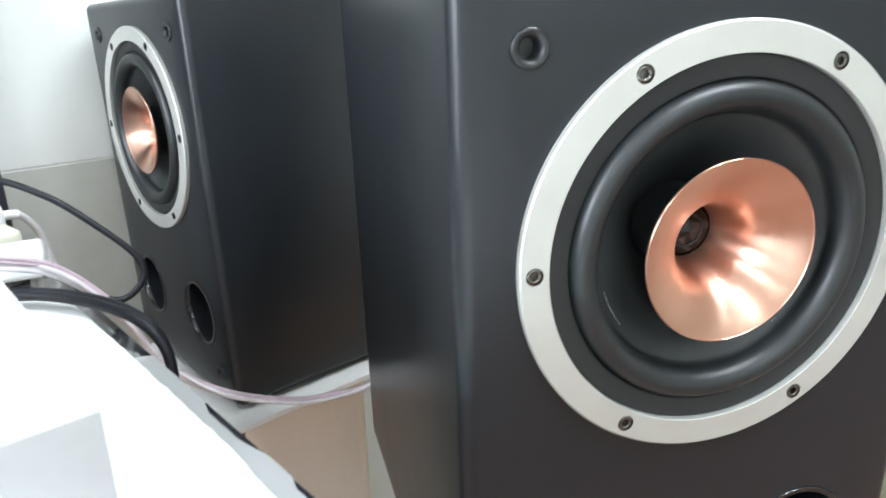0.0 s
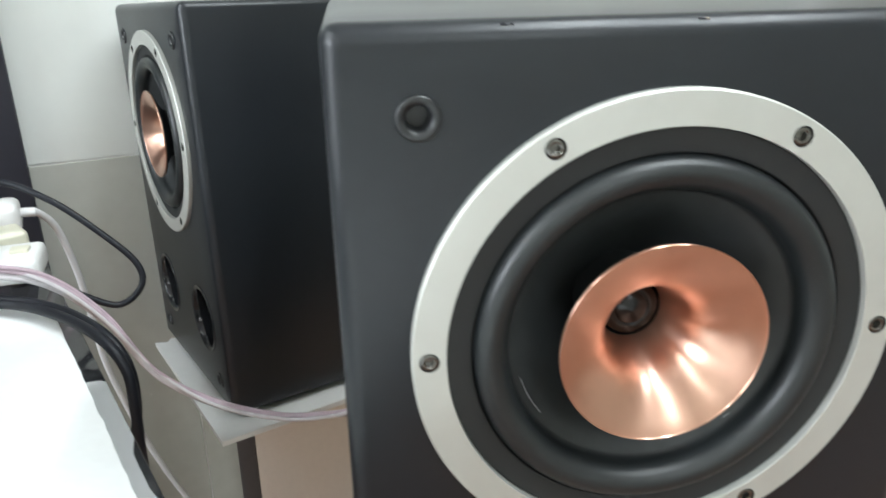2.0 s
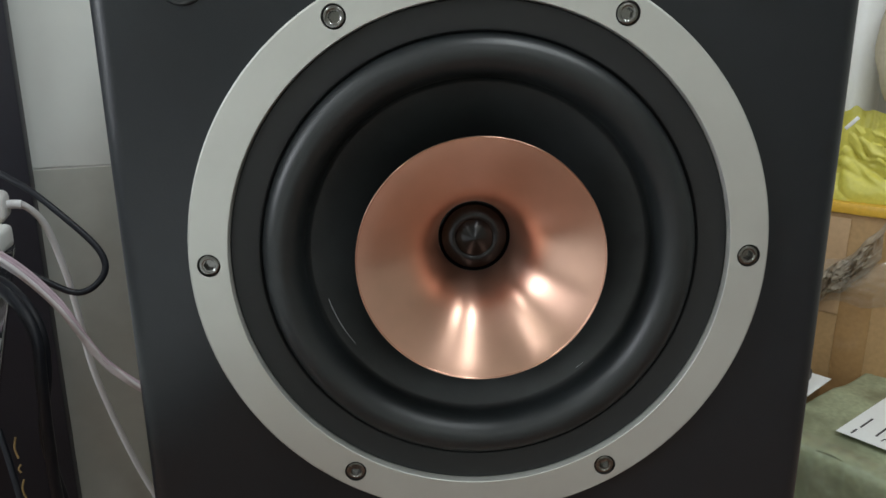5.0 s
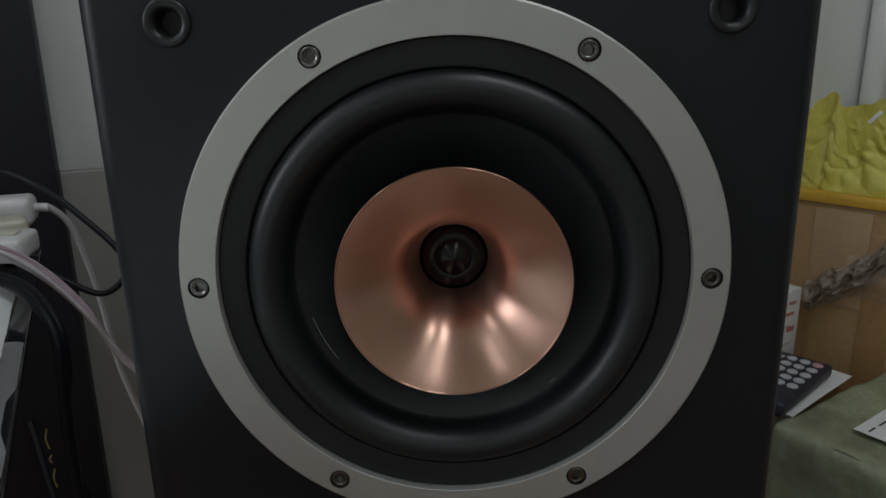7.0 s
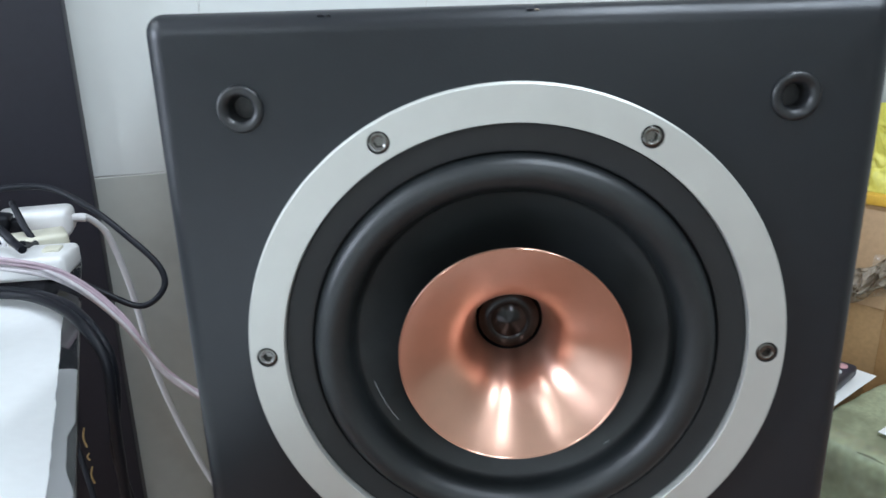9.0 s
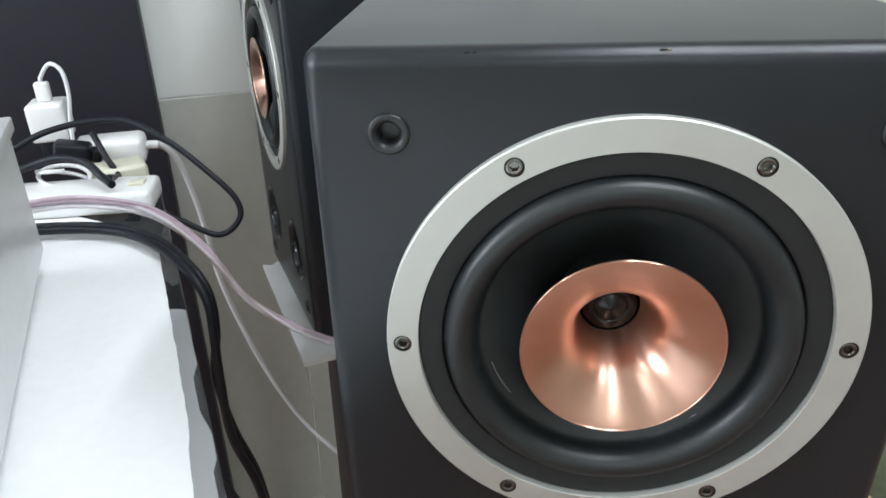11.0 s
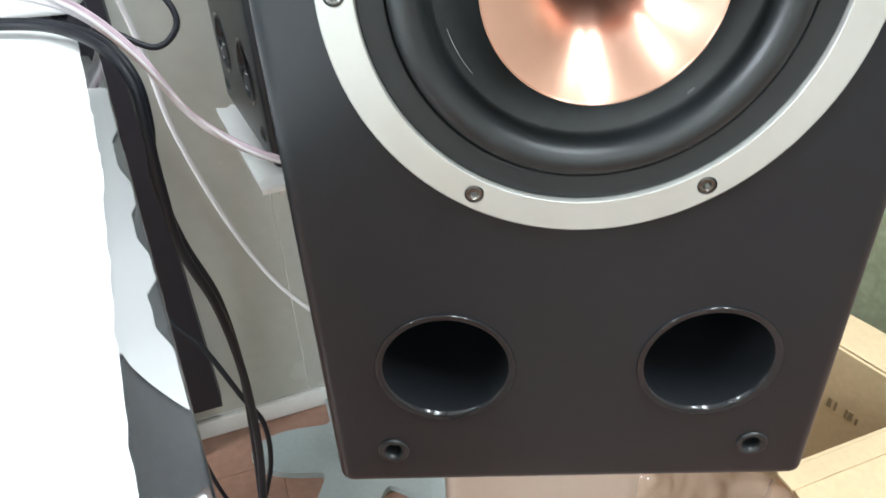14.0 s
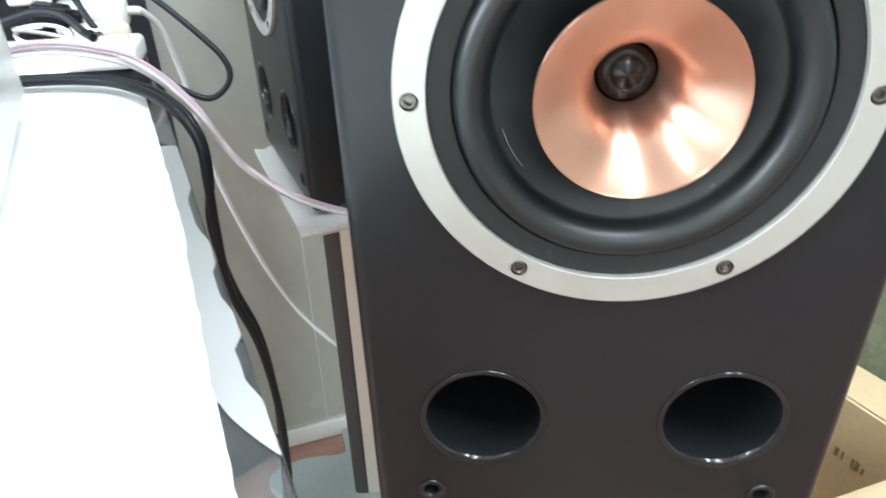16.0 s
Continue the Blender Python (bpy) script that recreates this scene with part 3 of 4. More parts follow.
def film_outline(y0=0.050, y1=0.398, n=140):
    """The film's outer edge, slit by tears, and a hollow curve where it runs back under the paper."""
    out = []
    for k in range(n + 1):
        y = y0 + (y1 - y0) * k / n
        x = -0.0008 - 0.0003 * noise.noise(Vector((0, y * 90, 2.0)))
        for a, b, deep in TEARS:
            if a < y < b:
                f = (y - a) / (b - a)
                x -= deep * min(1.0, 3.2 * f, 5.0 * (1 - f)) * (1 + 0.10 * noise.noise(Vector((0, y * 60, 5.0))))
        out.append((x, y))
    out += [(-0.004, y1 + 0.004), (-0.012, y1 + 0.007), (-0.05, y1 + 0.008)]
    out += [(-0.05, 0.098)]
    for k in range(12):
        f = k / 12
        out.append((-0.019 + 0.018 * f, 0.0925 - 0.0425 * f ** 0.75))
    return out


film_edge = film_outline()
tagged(link_mesh("plastic_sheet", prism(film_edge, TOP + 0.0006, TOP + 0.0012), GREY_FILM, None, smooth=0, at=DESK), "torn pale plastic sheet under the paper on glass", "plastic sheet")
near_edge = [(-0.05, -0.40), (-0.002, -0.40), (-0.0012, 0.004), (-0.0025, 0.0120), (-0.0060, 0.0110), (-0.0085, 0.0070), (-0.0125, 0.0050), (-0.0175, -0.004), (-0.05, -0.006)]
tagged(link_mesh("plastic_sheet", prism(near_edge, TOP + 0.0006, TOP + 0.0012), GREY_FILM, None, smooth=0, at=DESK), "torn pale plastic sheet at the desk's near edge", "plastic sheet")


AMP = pose(-0.455, 0.257, 0.0, 0, 0, 26.0)   # origin at the back corner; y towards the wall
amp = thing("amplifier", AMP, "silver brushed aluminium amplifier on white paper", "amplifier")
AZ0, AZ1 = 0.914, 1.034
part("chassis", box_bm(-0.40, -0.004, -0.4252, -0.004, AZ0, AZ1 - 0.004, 0.002), ALU_CASE, amp, "brushed aluminium case", 30)
part("lid", box_bm(-0.40, -0.022, -0.4252, 0.0, AZ1 - 0.004, AZ1 + 0.004, 0.002), ALU_CASE, amp, "brushed aluminium lid", 30)
part("side_rail", box_bm(-0.016, 0.0, -0.4252, 0.0, AZ1 - 0.012, AZ1, 0.0015), ALU_CASE, amp, "", 30)
part("front_panel", box_bm(-0.41, -0.001, -0.4292, -0.4260, AZ0 - 0.002, AZ1 - 0.002, 0.0008), DARKER_ALU, amp, "front panel, darker grey than the case", 30)
for x, y in ((-0.034, -0.039), (-0.034, -0.193), (-0.034, -0.350)):
    part("lid_screw", lathe_bm([(0.004, 0.001), (0.0038, -0.0008), (0.002, -0.0015), (0, -0.0017)], 20), ALU_RING, amp, "", 40, pose(x, y, AZ1 + 0.004, -90))
for x in (-0.36, -0.04):
    for y in (-0.38, -0.04):
        part("foot", lathe_bm([(0, 0.0), (0.014, 0.0), (0.015, -0.002), (0.015, -0.016), (0, -0.016)], 24), BLACK_CABLE, amp, "", 40, pose(x, y, AZ0, 90))

# tall dark board against the tiled wall
board = structure("dark_panel", merge(box_bm(-1.75, -0.576, -0.055, -0.015, 0.112, 1.95, 0.002), box_bm(-0.74, -0.634, -0.057, -0.015, 0.0, 0.1105, 0.002)), DARK_BOARD, "tall dark laminate panel on a foot against the tiled wall", "panel", 30, at=ROOM)

for u, z0, z1 in ((-0.641, 0.548, 0.580), (-0.640, 0.486, 0.515), (-0.6405, 0.526, 0.538)):
    part("gold_mark", tube_bm([(u + 0.002, -0.0553, z1), (u - 0.0015, -0.0553, (z0 + z1) / 2), (u + 0.001, -0.0553, z0)], 0.0013, 6), GOLD, board, "faded gold print")

# ---- cables and plugs ----
def cable(name, points, radius, mat, label, sides=10):
    return tagged(link_mesh(name, tube_bm(points, radius, sides), mat, None, smooth=60), label, "cable")


cable("black_cable", [(-0.60, 0.40, 0.935), (-0.545, 0.43, 0.965), (-0.476, 0.455, 0.972), (-0.425, 0.45, 0.953), (-0.383, 0.448, 0.918), (-0.352, 0.446, 0.884), (-0.349, 0.44, 0.860),
      (-0.372, 0.43, 0.845), (-0.411, 0.42, 0.868), (-0.454, 0.41, 0.893), (-0.500, 0.39, 0.908), (-0.56, 0.37, 0.912)], 0.0034, BLACK_CABLE, "thin black cable bent in a loop past the desk edge")
for k, (dx, dz, mat) in enumerate([(0, 0, WIRE_CLEAR), (0.004, 0.002, WIRE_PINK), (-0.003, 0.004, WIRE_CLEAR), (0.003, -0.004, WIRE_CLEAR), (0.005, 0.005, WIRE_PINK)]):
    cable("speaker_wire", [(-0.53 + dx, 0.27 - dx, 0.934 + dz), (-0.47 + dx, 0.30, 0.938 + dz), (-0.425 + dx, 0.325, 0.926 + dz), (-0.392, 0.345 + dx, 0.902 + dz), (-0.362, 0.365 + dx, 0.855 + dz), (-0.332, 0.385, 0.787 + dz * 0.8),
          (-0.284, 0.395 + dx, 0.741 + dz * 0.6), (-0.224, 0.38 + dx, 0.729 + dz * 0.45), (-0.179, 0.365 + dx, 0.734 + dz * 0.4), (-0.13, 0.345, 0.757 + dz * 0.4), (-0.09, 0.355, 0.80 + dz)], 0.0021, mat,
          "clear pinkish speaker wire running to the loudspeakers", 8)
cable("white_cable", [(-0.489, 0.540, 0.915), (-0.480, 0.555, 0.909), (-0.471, 0.575, 0.881), (-0.4685, 0.600, 0.8165), (-0.4705, 0.620, 0.757), (-0.470, 0.645, 0.650), (-0.438, 0.672, 0.490), (-0.386, 0.682, 0.365), (-0.316, 0.668, 0.295), (-0.28, 0.65, 0.280)],
      0.0041, WHITE_CABLE, "thin white charger cable hanging along the tiled wall")
def on_desk(x, y, z):
    return DESK @ Vector((x + 0.0262 * y, y, z))


for dx, dy, r in ((0, 0, 0.0042), (0.003, 0.011, 0.0038)):
    cable("power_cable", [on_desk(-0.21, 0.605 + dy, 0.9035), on_desk(-0.125, 0.588 + dy, 0.9035), on_desk(-0.065, 0.556 + dy, 0.9045), on_desk(-0.030 + dx, 0.510 + dy, 0.9045), on_desk(-0.006 + dx, 0.452 + dy, 0.9015),
          on_desk(0.0065 + dx, 0.428 + dy, 0.880), on_desk(0.0065 + dx, 0.420 + dy, 0.845), on_desk(0.0050 - dx, 0.42 + dy, 0.80), on_desk(0.006 + dx, 0.42 + dy, 0.735), on_desk(0.022 + dx, 0.42 + dy, 0.665), on_desk(0.029, 0.42 + dy, 0.575),
          on_desk(0.025 - dx, 0.42 + dy, 0.47), on_desk(0.012, 0.42 + dy, 0.36), on_desk(0.004 - dx, 0.42 + dy, 0.20), on_desk(-0.004, 0.43 + dy, 0.05), on_desk(-0.03, 0.45 + dy, 0.007), on_desk(-0.09, 0.50 + dy, 0.0065)],
          r, BLACK_CABLE, "thick black mains cable hanging over the desk edge to the floor")
cable("black_cable", [(-0.585, 0.60, 0.60), (-0.505, 0.52, 0.44), (-0.448, 0.50, 0.370), (-0.408, 0.49, 0.285), (-0.385, 0.49, 0.225), (-0.395, 0.50, 0.12), (-0.428, 0.50, 0.008)], 0.0042, BLACK_CABLE, "black cable hanging beside the tiled wall")
cable("black_cable", [(-0.56, 0.58, 0.26), (-0.505, 0.50, 0.13), (-0.48, 0.49, 0.03), (-0.45, 0.47, 0.006)], 0.0035, BLACK_CABLE, "thin black cable lying to the floor")

# plugs and adapters at the back of the desk
BACK = 0.893
strip = thing("power_strip", pose(-0.480, 0.397, BACK, 0, 0, 12), "white plastic power strip on the glass desk", "power strip")
part("body", box_bm(-0.10, 0.058, -0.028, 0.028, 0.0, 0.024, 0.006, 3), WHITE_PLASTIC, strip)
part("switch", box_bm(0.032, 0.048, -0.008, 0.008, 0.0235, 0.027, 0.001), CREAM_PLASTIC, strip)
brick = thing("charger", pose(-0.541, 0.523, BACK + 0.003, 0, 0, 20), "white plastic charger brick with cable", "charger")
part("body", box_bm(-0.028, 0.052, -0.024, 0.024, 0.0, 0.033, 0.008, 3), WHITE_PLASTIC, brick)
part("strain_relief", tube_bm([(0.050, 0, 0.018), (0.058, 0, 0.018), (0.066, 0.0, 0.017)], 0.0052, 10), WHITE_CABLE, brick)
cream = thing("plug_adapter", pose(-0.475, 0.47, BACK, 0, 0, 35), "cream plastic plug adapter", "plug adapter")
part("body", box_bm(-0.045, 0.012, -0.02, 0.02, 0.0, 0.026, 0.005, 3), CREAM_PLASTIC, cream)
usb = thing("usb_adapter", pose(-0.592, 0.515, BACK, 0, 0, 18), "white USB wall adapter with plugged cable", "adapter")
part("stem", box_bm(-0.014, 0.014, -0.012, 0.012, 0.0, 0.040, 0.002), BLACK_CABLE, usb)
part("body", box_bm(-0.019, 0.022, -0.022, 0.022, 0.038, 0.083, 0.004, 3), WHITE_PLASTIC, usb)
part("plug", box_bm(-0.007, 0.009, -0.006, 0.006, 0.083, 0.106, 0.003, 3), WHITE_PLASTIC, usb)
cable("white_cable", [(-0.591, 0.515, 0.998), (-0.588, 0.515, 1.006), (-0.574, 0.514, 1.020), (-0.560, 0.512, 1.012), (-0.556, 0.508, 0.985), (-0.560, 0.503, 0.950), (-0.556, 0.495, 0.918), (-0.53, 0.47, 0.899)], 0.0024, WHITE_CABLE, "thin white USB cable looping from the adapter")
blackplug = thing("mains_plug", pose(-0.556, 0.487, BACK + 0.018, 0, 12, 20), "black rubber mains plug", "plug")
part("body", box_bm(-0.022, 0.018, -0.013, 0.013, 0.0, 0.024, 0.005, 3), BLACK_CABLE, blackplug)
part("grip", box_bm(0.016, 0.030, -0.008, 0.008, 0.003, 0.020, 0.004, 3), BLACK_CABLE, blackplug)
cable("black_cable", [(-0.525, 0.485, 0.945), (-0.510, 0.462, 0.950), (-0.495, 0.45, 0.930), (-0.480, 0.44, 0.912), (-0.468, 0.40, 0.925)], 0.0036, BLACK_CABLE, "short black cable between plug and power strip")
cable("black_cable", [(-0.62, 0.38, 0.915), (-0.560, 0.395, 0.935), (-0.520, 0.400, 0.946), (-0.490, 0.398, 0.943), (-0.470, 0.39, 0.930), (-0.452, 0.375, 0.927)], 0.0042, BLACK_CABLE, "black cable arching over the power strip")
coil_pts = [(-0.530 + 0.026 * math.cos(a), 0.42 + 0.022 * math.sin(a), 0.912 + 0.010 * math.sin(a * 0.7) + 0.0009 * a) for a in [0.35 * k for k in range(34)]]
tagged(link_mesh("cable_coil", tube_bm(coil_pts, 0.0024, 8, 4), WHITE_CABLE, None, smooth=60), "small coil of white cable on the desk", "cable")


# ---- stack of boxes ----
def crumple(bm, amount, scale, seed=0.0):
    for v in bm.verts:
        n = v.normal if v.normal.length > 0 else Vector((0, 0, 1))
        v.co += n * amount * (noise.noise(v.co * scale + Vector((seed, seed, 0))) + 0.5 * noise.noise(v.co * scale * 2.7 + Vector((0, seed, seed))))
    return bm


def dense_box(x0, x1, y0, y1, z0, z1, bevel, cuts):
    bm = box_bm(x0, x1, y0, y1, z0, z1, bevel, 3)
    bmesh.ops.subdivide_edges(bm, edges=[e for e in bm.edges if e.calc_length() > 0.1], cuts=cuts, use_grid_fill=True)
    bm.normal_update()
    return bm


GREEN = pose(0.489, 0.759, 0, 0, 0, 33)
green = thing("wrapped_parcel", GREEN, "green plastic-wrapped parcel with a white label on top", "parcel")
part("body", crumple(dense_box(0.020, 0.44, -0.40, -0.004, 0.001, 0.498, 0.014, 30), 0.0040, 14, 2.0), GREEN_WRAP, green, "glossy olive green plastic wrapping", 60)
part("fold", tube_bm([(0.026, -0.06, 0.478), (0.030, -0.13, 0.4995), (0.024, -0.22, 0.470), (0.021, -0.33, 0.43)], 0.0025, 6), GREEN_WRAP, green)
LABEL = pose(0.622, 0.729, 0.5055, 0, 0, 36)
label = part("label", box_bm(0, 0.25, -0.137, 0, 0, 0.0006), PAPER, green, "white shipping label with dark print", 0, GREEN.inverted() @ LABEL)
for x0, x1, y0, y1 in ((0.010, 0.030, -0.020, -0.017), (0.040, 0.085, -0.021, -0.018), (0.05, 0.11, -0.075, -0.072), (0.03, 0.12, -0.048, -0.045), (0.09, 0.15, -0.105, -0.102), (0.16, 0.22, -0.021, -0.018), (0.16, 0.235, -0.118, -0.115)):
    part("print_bar", box_bm(x0, x1, y0, y1, 0.0007, 0.001), INK, label, "", 0)
for k in range(14):
    part("code_bar", box_bm(0.105 + 0.0052 * k, 0.105 + 0.0052 * k + (0.0016 if k % 3 else 0.003), -0.095, -0.082, 0.0007, 0.001), INK, label, "", 0)
for x0, y0, x1, y1, x2, y2 in ((0.020, -0.058, 0.031, -0.060, 0.026, -0.071), (0.037, -0.060, 0.034, -0.068, 0.044, -0.072), (0.020, -0.103, 0.029, -0.101, 0.041, -0.108), (0.047, -0.100, 0.043, -0.110, 0.052, -0.113), (0.022, -0.126, 0.036, -0.122, 0.058, -0.127)):
    part("pen_stroke", tube_bm([(x0, y0, 0.0010), (x1, y1, 0.0011), (x2, y2, 0.0010)], 0.0008, 6), INK, label)

low = thing("carton", pose(0.4786, 0.776, 0, 0, 0, 33), "brown cardboard carton under a calculator", "carton", "cardboard cartons")
part("body", box_bm(0, 0.27, 0.0, 0.20, 0.001, 0.486, 0.003), CARDBOARD, low, "", 30)
tagged(link_mesh("paper_note", box_bm(-0.11, 0.115, -0.035, 0.075, 0, 0.0015), PAPER, None, smooth=0, at=pose(0.608, 0.868, 0.5035, 0, 0, 40)), "white sheet of paper under the calculator", "paper")
calc = thing("calculator", pose(0.578, 0.854, 0.506, 0, 0, 44) @ Matrix.Scale(0.9, 4), "dark blue desk calculator with pale round keys", "calculator")
part("case", box_bm(-0.118, 0.118, -0.036, 0.074, 0.004, 0.029, 0.007, 3), CALC, calc, "", 30)
part("base", box_bm(-0.110, 0.110, -0.030, 0.068, -0.001, 0.0042, 0.001), INK, calc, "", 30)
for i in range(5):
    for j in range(2):
        part("small_key", box_bm(-0.007, 0.007, -0.003, 0.003, 0.0, 0.0020, 0.001), KEY, calc, "", 30, pose(-0.034 + 0.030 * i, 0.051 + 0.012 * j, 0.0288))
for i in range(5):
    for j in range(3):
        part("key", lathe_bm([(0.0102, 0.002), (0.0102, -0.0026), (0.0088, -0.0037), (0, -0.0040)], 20), PINK_KEY if (i, j) == (4, 0) else KEY, calc, "", 40, pose(-0.034 + 0.031 * i, -0.016 + 0.0245 * j, 0.0285, -90))
small = thing("printed_box", pose(0.612, 1.015, 0.487, 0, 0, 33), "small white box with red print", "box")
part("body", box_bm(-0.05, 0.05, -0.02, 0.02, 0.0, 0.15, 0.002), WHITE_PLASTIC, small, "", 30)
for x0, x1, z, h, ink in ((-0.036, 0.006, 0.118, 0.009, RED_INK), (0.012, 0.034, 0.122, 0.005, RED_INK), (-0.030, -0.012, 0.096, 0.014, RED_INK), (-0.004, 0.030, 0.100, 0.006, RED_INK),
                          (-0.038, 0.020, 0.076, 0.004, KEY), (-0.038, 0.008, 0.068, 0.003, KEY), (0.014, 0.036, 0.066, 0.010, RED_INK), (-0.034, -0.006, 0.046, 0.008, RED_INK), (0.000, 0.026, 0.040, 0.004, KEY)):
    part("print_bar", box_bm(x0, x1, -0.0212, -0.0203, z, z + h), ink, small, "", 0)

BIG = pose(0.693, 1.068, 0, 0, 0, -46.2)
big = thing("carton", BIG, "large taped brown cardboard carton with yellow band", "carton", "cardboard cartons")
part("body", box_bm(-0.075, 0.55, 0.0, 0.19, 0.001, 0.794, 0.003), CARDBOARD, big, "", 30)
part("yellow_band", box_bm(-0.082, 0.556, -0.008, 0.194, 0.794, 0.815, 0.004), YELLOW_TAPE, big, "orange yellow band round the top", 30)
for x0, x1, z0, z1 in ((-0.075, 0.55, 0.40, 0.455), (0.10, 0.155, 0.10, 0.66), (0.24, 0.30, 0.30, 0.60)):
    part("tape", crumple(dense_box(x0, x1, -0.0022, -0.0006, z0, z1, 0.0004, 10), 0.0006, 60), TAPE, big, "shiny brown parcel tape", 60)
part("pale_flap", box_bm(0.00, 0.10, -0.003, -0.0008, 0.60, 0.785, 0.0008), CARD_PALE, big, "", 30)


def sheet_bm(nu, nv, place):
    bm = bmesh.new()
    g = [[bm.verts.new(place(i / nu, j / nv)) for i in range(nu + 1)] for j in range(nv + 1)]
    for j in range(nv):
        for i in range(nu):
            bm.faces.new((g[j][i], g[j][i + 1], g[j + 1][i + 1], g[j + 1][i]))
    return bm


def ridge(p, k=1.0):
    return 1 - abs(noise.noise(p * k)) * 2


def film_place(u, v):
    """Loose wrap hanging in slanting gathers over the carton's upper half."""
    x = 0.07 + 0.46 * u
    z = 0.62 + 0.085 * v + 0.065 * u + 0.010 * noise.noise(Vector((u * 9, v * 3, 0)))
    gather = ridge(Vector((u * 3.0 - v * 0.8, v * 2.4 - u * 2.0, 1.0))) + 0.5 * ridge(Vector((u * 7 - v * 2, v * 4.5 - u * 3, 3.0))) + 0.2 * ridge(Vector((u * 22, v * 9, 5.0)))
    return (x, -0.006 - 0.016 * max(0.0, gather) * (0.25 + 0.75 * math.sin(math.pi * v)), z)


def wrap_place(u, v):
    """Clear wrap pulled over the parcel's front side, wrinkled, its upper hem folded onto the top."""
    z = 0.03 + 0.478 * min(1.0, v / 0.86)
    over = max(0.0, v - 0.86) / 0.14
    pull = ridge(Vector((u * 3.0 + v * 5.0, v * 3.0 - u * 6.0, 3.0))) * 0.007 + ridge(Vector((u * 15, v * 7, 1.0))) * 0.004
    return (0.010 - pull * (1 - over) + 0.035 * over, -0.385 + 0.37 * u, z + 0.0035 * over * ridge(Vector((u * 17, v * 5, 2.0))))


part("wrap_film", sheet_bm(90, 60, wrap_place), FILM, green, "loose clear stretch film round the parcel", 80).visible_shadow = False
part("stretch_film", sheet_bm(150, 44, film_place), MILKY_FILM, big, "loose crumpled clear stretch film", 80).visible_shadow = False


def tangle_place(u, v):
    """A crumpled end of the wrap, bunched into a knot."""
    x = 0.002 + 0.158 * u
    z = 0.584 + 0.2 * x + 4.2 * x * x + (0.058 + 0.016 * u) * v + 0.022 * noise.noise(Vector((u * 5, v * 3, 7)))
    bunch = max(0.0, ridge(Vector((u * 5, v * 4, 5.0)))) + 0.6 * max(0.0, ridge(Vector((u * 12, v * 10, 2.0)))) + 0.3 * ridge(Vector((u * 25, v * 22, 8.0)))
    return (x, -0.008 - 0.030 * max(0.0, bunch) * math.sin(math.pi * v) * (0.3 + 0.7 * math.sin(math.pi * u)), z)


part("film_tangle", sheet_bm(90, 44, tangle_place), BUNCHED_FILM, big, "grey-brown bunched film", 80)


def groove(p, sharp=8.0):
    """A thin line of depth 1 where the noise crosses zero."""
    return max(0.0, 1 - abs(noise.noise(p)) * sharp)


def bag_place(u, v):
    """A slumped bag: upright sides with long slanting creases, a pinched peak, and a ragged mouth that falls inwards."""
    a = 2 * math.pi * u
    cx, sy = math.cos(a), math.sin(a)
    x0 = 0.075 + 0.215 * cx
    front = max(0.0, -sy)
    h = 0.138 + 0.018 * noise.noise(Vector((x0 * 17, sy * 1.4, 4.2))) + 0.008 * noise.noise(Vector((x0 * 52, sy * 4, 1.2)))
    h += (0.052 * math.exp(-((x0 + 0.006) / (0.060 if x0 < -0.006 else 0.013)) ** 2) - 0.026 * math.exp(-((x0 - 0.042) / 0.022) ** 2)) * min(1.0, front * 1.6) + 0.016 * max(0.0, sy)
    k = min(1.0, v / 0.72)
    slant = (x0 + 0.008) / (0.5 + 0.8 * (1 - k)) * 13
    soft = 0.05 * (ridge(Vector((slant * 2.3 + 4.0, k * 1.2 + sy, 6.0))) - 0.6) + 0.11 * (ridge(Vector((slant, k * 0.8 + sy, 2.0))) - 0.6) + 0.035 * (ridge(Vector((x0 * 9 - k * 0.6, k * 3.2 + x0 * 6, 11.0))) - 0.6) * (1 - k)
    lines = 0.10 * groove(Vector((slant * 1.5 + 3.0, k * 1.1, 7.0)), 6.0) + 0.07 * groove(Vector((slant * 1.0 - 2.0 + k * 1.5, k * 1.6, 5.0)), 10.0) + 0.07 * groove(Vector((x0 * 6, k * 3.0 + x0 * 4, 9.0))) * (1 - k)
    rad = 1.0 - 0.12 * k ** 2 + (soft - lines) * (0.3 + 0.7 * math.sin(math.pi * min(1.0, k * 0.92 + 0.04)))
    z = h * k
    if v > 0.72:
        q = (v - 0.72) / 0.28
        rad *= 1 - q
        z = h - 0.105 * q ** 0.4 + 0.014 * noise.noise(Vector((x0 * 30, sy * 6 * (1 - q), 9.0))) * (1 - q)
    return (0.075 + 0.215 * cx * rad, 0.09 + 0.085 * sy * rad, 0.8155 + max(0.0, z))


bag = thing("plastic_bag", BIG, "crumpled yellow-green plastic bag lying on a carton", "bag")
part("bag_skin", sheet_bm(320, 80, bag_place), YELLOW_BAG, bag, "", 70)
part("tag", box_bm(-0.0145, 0.0145, -0.0015, 0.0015, -0.0035, 0.0035, 0.001), WHITE_PLASTIC, bag, "small white tag", 30, pose(0.073, 0.016, 0.956, 0, -48, 0))


def pillow_place(u, v):
    a, b = 2 * math.pi * u, math.pi * (v - 0.5)
    x, y, z = math.cos(a) * math.cos(b), math.sin(a) * math.cos(b), math.sin(b)
    k = 1 + 0.05 * ridge(Vector((x, y, z)), 1.9)
    return (0.17 * math.copysign(abs(x) ** 0.8, x) * k, 0.07 * y * k, 0.15 * math.copysign(abs(z) ** 0.8, z) * k)


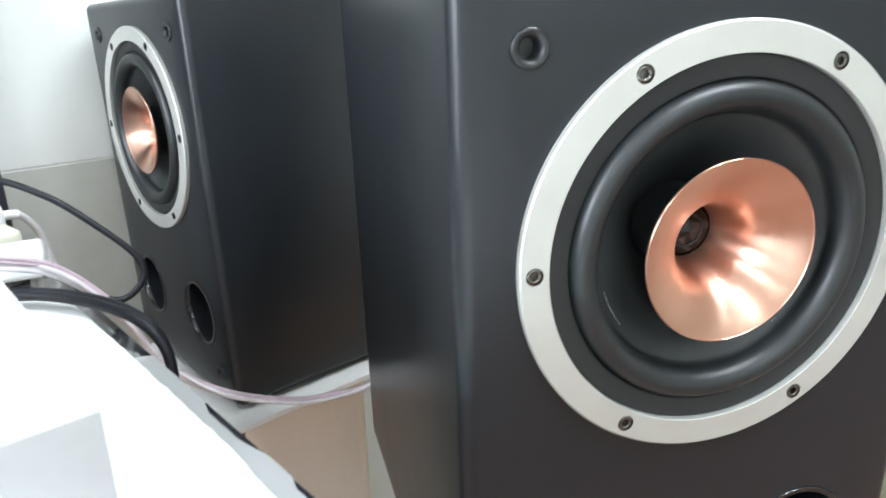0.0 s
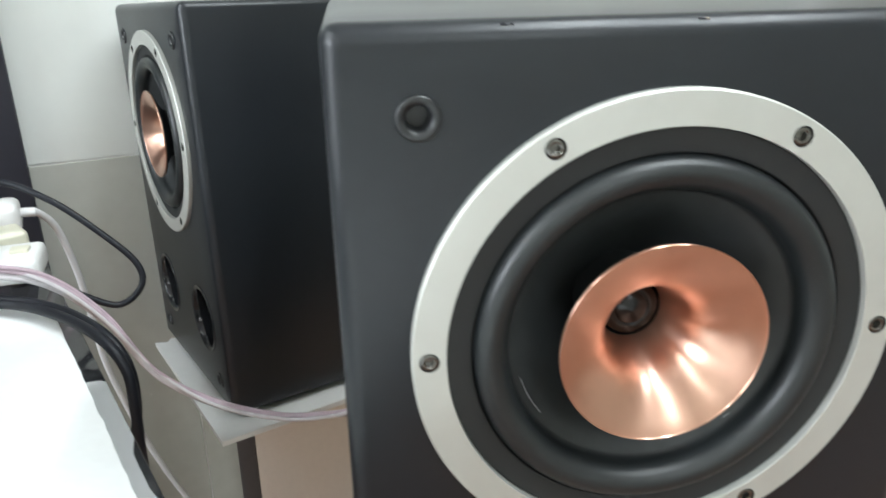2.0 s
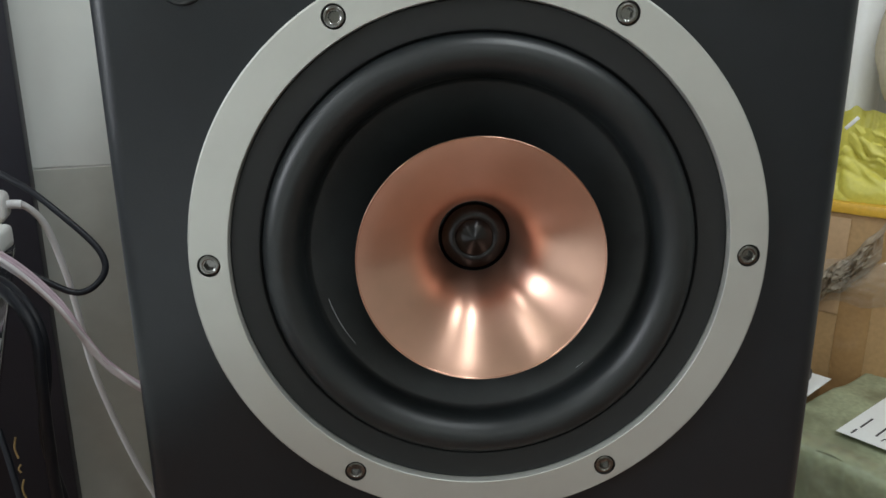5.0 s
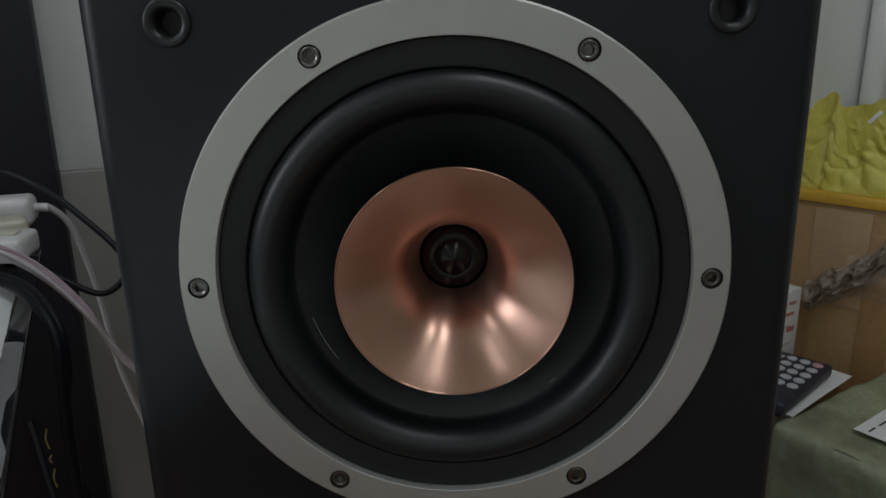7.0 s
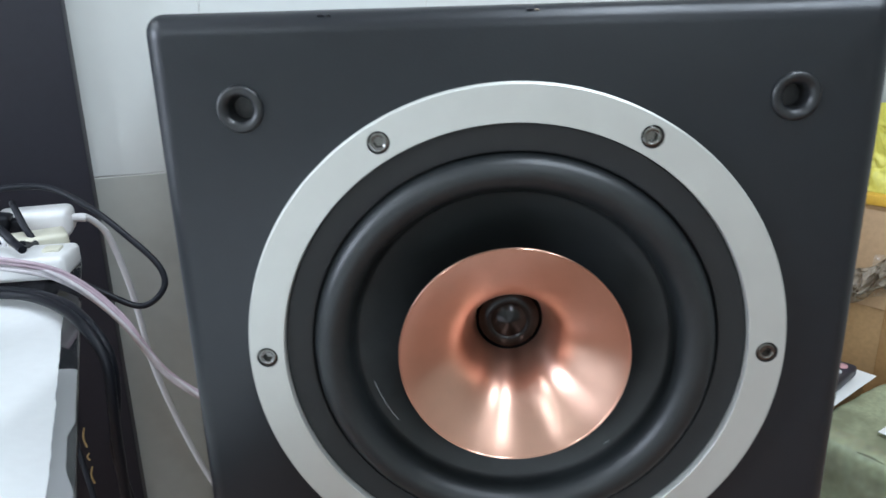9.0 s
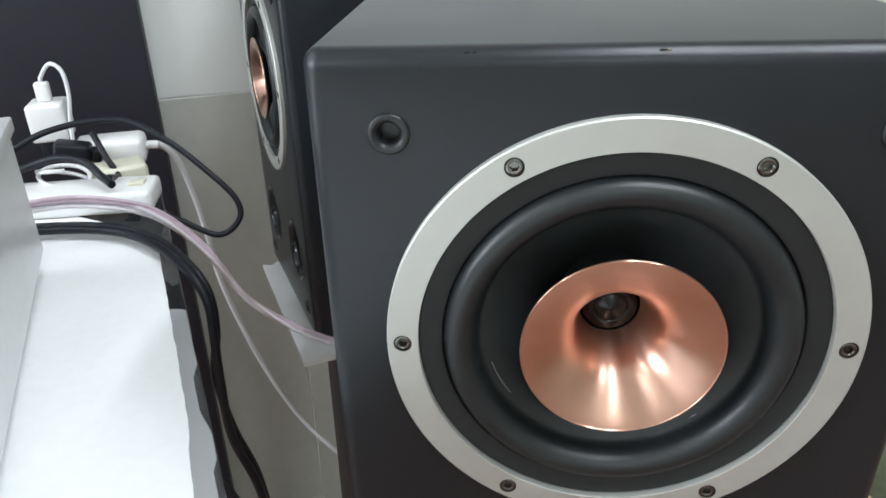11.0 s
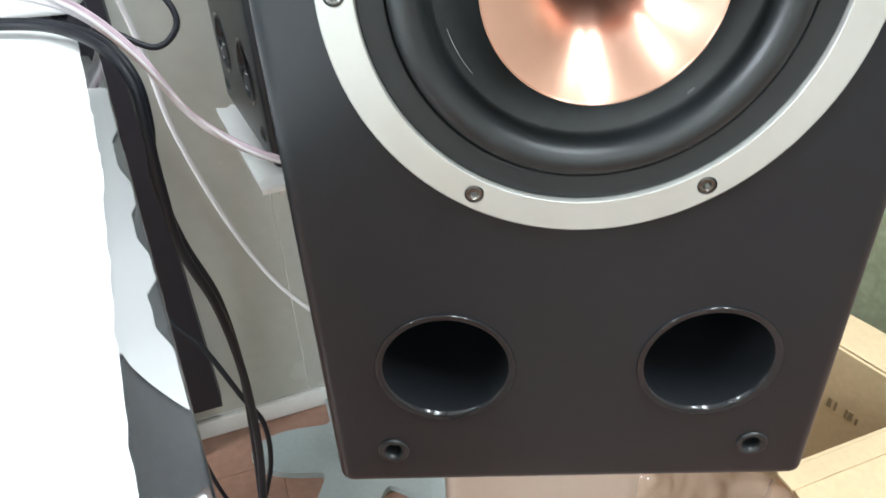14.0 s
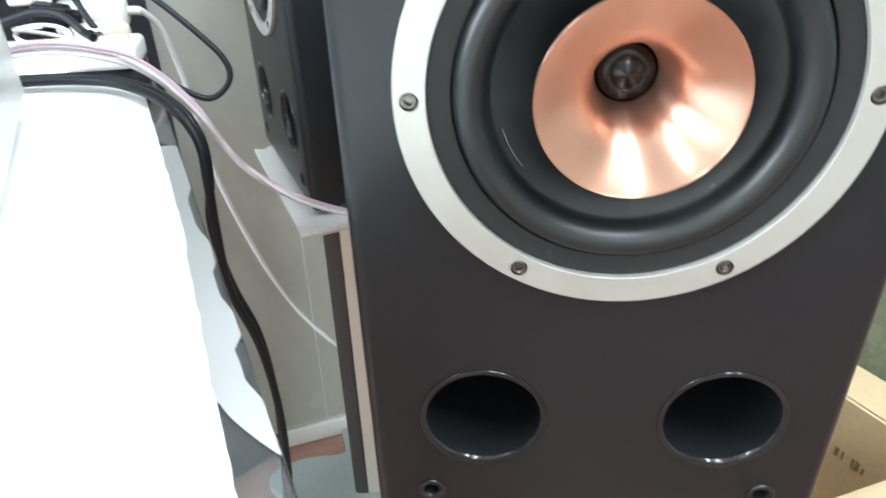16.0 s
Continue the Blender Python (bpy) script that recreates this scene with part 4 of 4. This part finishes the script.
tagged(link_mesh("sack", sheet_bm(64, 32, pillow_place), BEIGE_CLOTH, None, smooth=80, at=pose(0.990, 1.085, 1.092, 0, 0, 5)), "stuffed beige cloth sack leaning by the wall", "sack")
pipe = structure("pipe", tube_bm([room(0.905, -0.042, -0.05), room(0.905, -0.042, 1.3), room(0.905, -0.042, CEIL)], 0.038, 24, 4), WHITE_PAINT, "white vertical pipe on the wall", "pipe", 40)

# open carton on the floor beside the near stand
OPEN = pose(0.5975, 0.383, 0, 0, 0, 21.7)
open_box = thing("open_carton", OPEN, "open brown cardboard carton with flaps folded out", "carton")
T = 0.005
SKEW = pose(-0.0735, 0, 0, 0, 0, 10.5)   # the right side leans in plan: the carton is pushed out of square
part("front_wall", box_bm(-0.327, -0.0735, 0, T, 0.001, 0.38, 0.0008), CARD_LIGHT, open_box, "", 0)
part("back_wall", box_bm(-0.327, -0.135, 0.30, 0.30 + T, 0.001, 0.38, 0.0008), CARD_LIGHT, open_box, "", 0)
side = part("right_wall", box_bm(-T, 0, T + 0.001, 0.303, 0.001, 0.38, 0.0008), CARD_LIGHT, open_box, "", 0, SKEW)
part("left_wall", box_bm(-0.327, -0.327 + T, T + 0.001, 0.299, 0.001, 0.38, 0.0008), CARD_LIGHT, open_box, "", 0)
part("bottom", box_bm(-0.321, -0.138, T + 0.001, 0.299, 0.001, 0.006), CARD_LIGHT, open_box, "", 0)
part("front_fold", box_bm(-0.331, -0.076, -0.026, -0.001, -0.0025, 0.0030, 0.0012), CARD_LIGHT, open_box, "", 0, pose(0, 0, 0.380, 3, 0, 0))
part("front_flap", box_bm(-0.327, -0.080, -0.16, -0.0262, -0.0025, 0.0025, 0.0008), CARD_LIGHT, open_box, "", 0, pose(0, 0, 0.3835, 16, 0, 0))
part("right_flap", crumple(dense_box(0.001, 0.074, 0.003, 0.299, -0.0022, 0.0022, 0.0008, 8), 0.0012, 16, 3.0), CARD_LIGHT, open_box, "", 30, SKEW @ pose(0, 0, 0.380, 0, 1, 0))
for k in range(9):
    if k in (3, 6):
        continue
    y, tall = 0.082 + 0.0082 * k, 0.016 if k % 3 else 0.011
    part("print_bar", box_bm(-T - 0.0012, -T - 0.0004, y, y + (0.0062 if k % 2 else 0.0034), 0.278, 0.278 + tall), FAINT_INK, side, "", 0)


def floor_film(u, v):
    """A crumpled clear bag leaning on the carton's side and spilling over the floor."""
    y = -0.05 + 0.37 * u
    lean = 0.372 * v
    out = 0.20 * (1 - v) ** 2
    crease = 0.030 * ridge(Vector((u * 4.5, v * 3.6, 4.0))) + 0.014 * ridge(Vector((u * 11 + v * 5, v * 8 - u * 4, 2.0)))
    return (-0.332 - out - max(0.0, crease) * 0.7, y, 0.006 + lean + 0.02 * max(0.0, crease))


tagged(link_mesh("plastic_film", sheet_bm(90, 80, floor_film), FLOOR_TINT_FILM, None, smooth=80, at=OPEN), "crumpled clear plastic film leaning beside a carton", "plastic film").visible_shadow = False

# ---- tiles on the wall, boards on the floor ----
TW, TH, GAP = 0.327, 0.8875, 0.0025
edge_u = -0.385 / math.cos(radians(WALL))
k0 = int((U0 - edge_u) / TW) - 1
for i in range(k0, k0 + 30):
    u = edge_u + i * TW
    if u < U0 or u + TW > U1:
        continue
    for z0, hgt in ((0.0435, TH), (0.931, TH), (0.931 + TH, CEIL - 0.931 - TH)):
        bm = box_bm(GAP / 2, TW - GAP / 2, 0.0, 0.0012, GAP / 2, hgt - GAP / 2, 0.0005, 1)
        part("tile", bm, TILE_LOW if z0 < 0.5 else TILE, wall_tiled, "", 30, pose(u, 0, z0))

PW, PL = 0.12, 0.9
for i in range(int((U1 - U0) / PL) + 1):
    for j in range(int(-V0 / PW)):
        u0 = U0 + i * PL - (0.3 if j % 2 else 0.0)
        v1 = -j * PW
        a, b = max(u0, U0), min(u0 + PL, U1)
        if v1 < -1.6 or b - a < 0.05 or a < -1.5 or b > 2.0:
            continue
        part("floor_plank", box_bm(a + 0.0006, b - 0.0006, v1 - PW + 0.0006, v1 - 0.0006, -0.004, 0.0, 0.0008, 1), FLOOR, floor, "", 30)
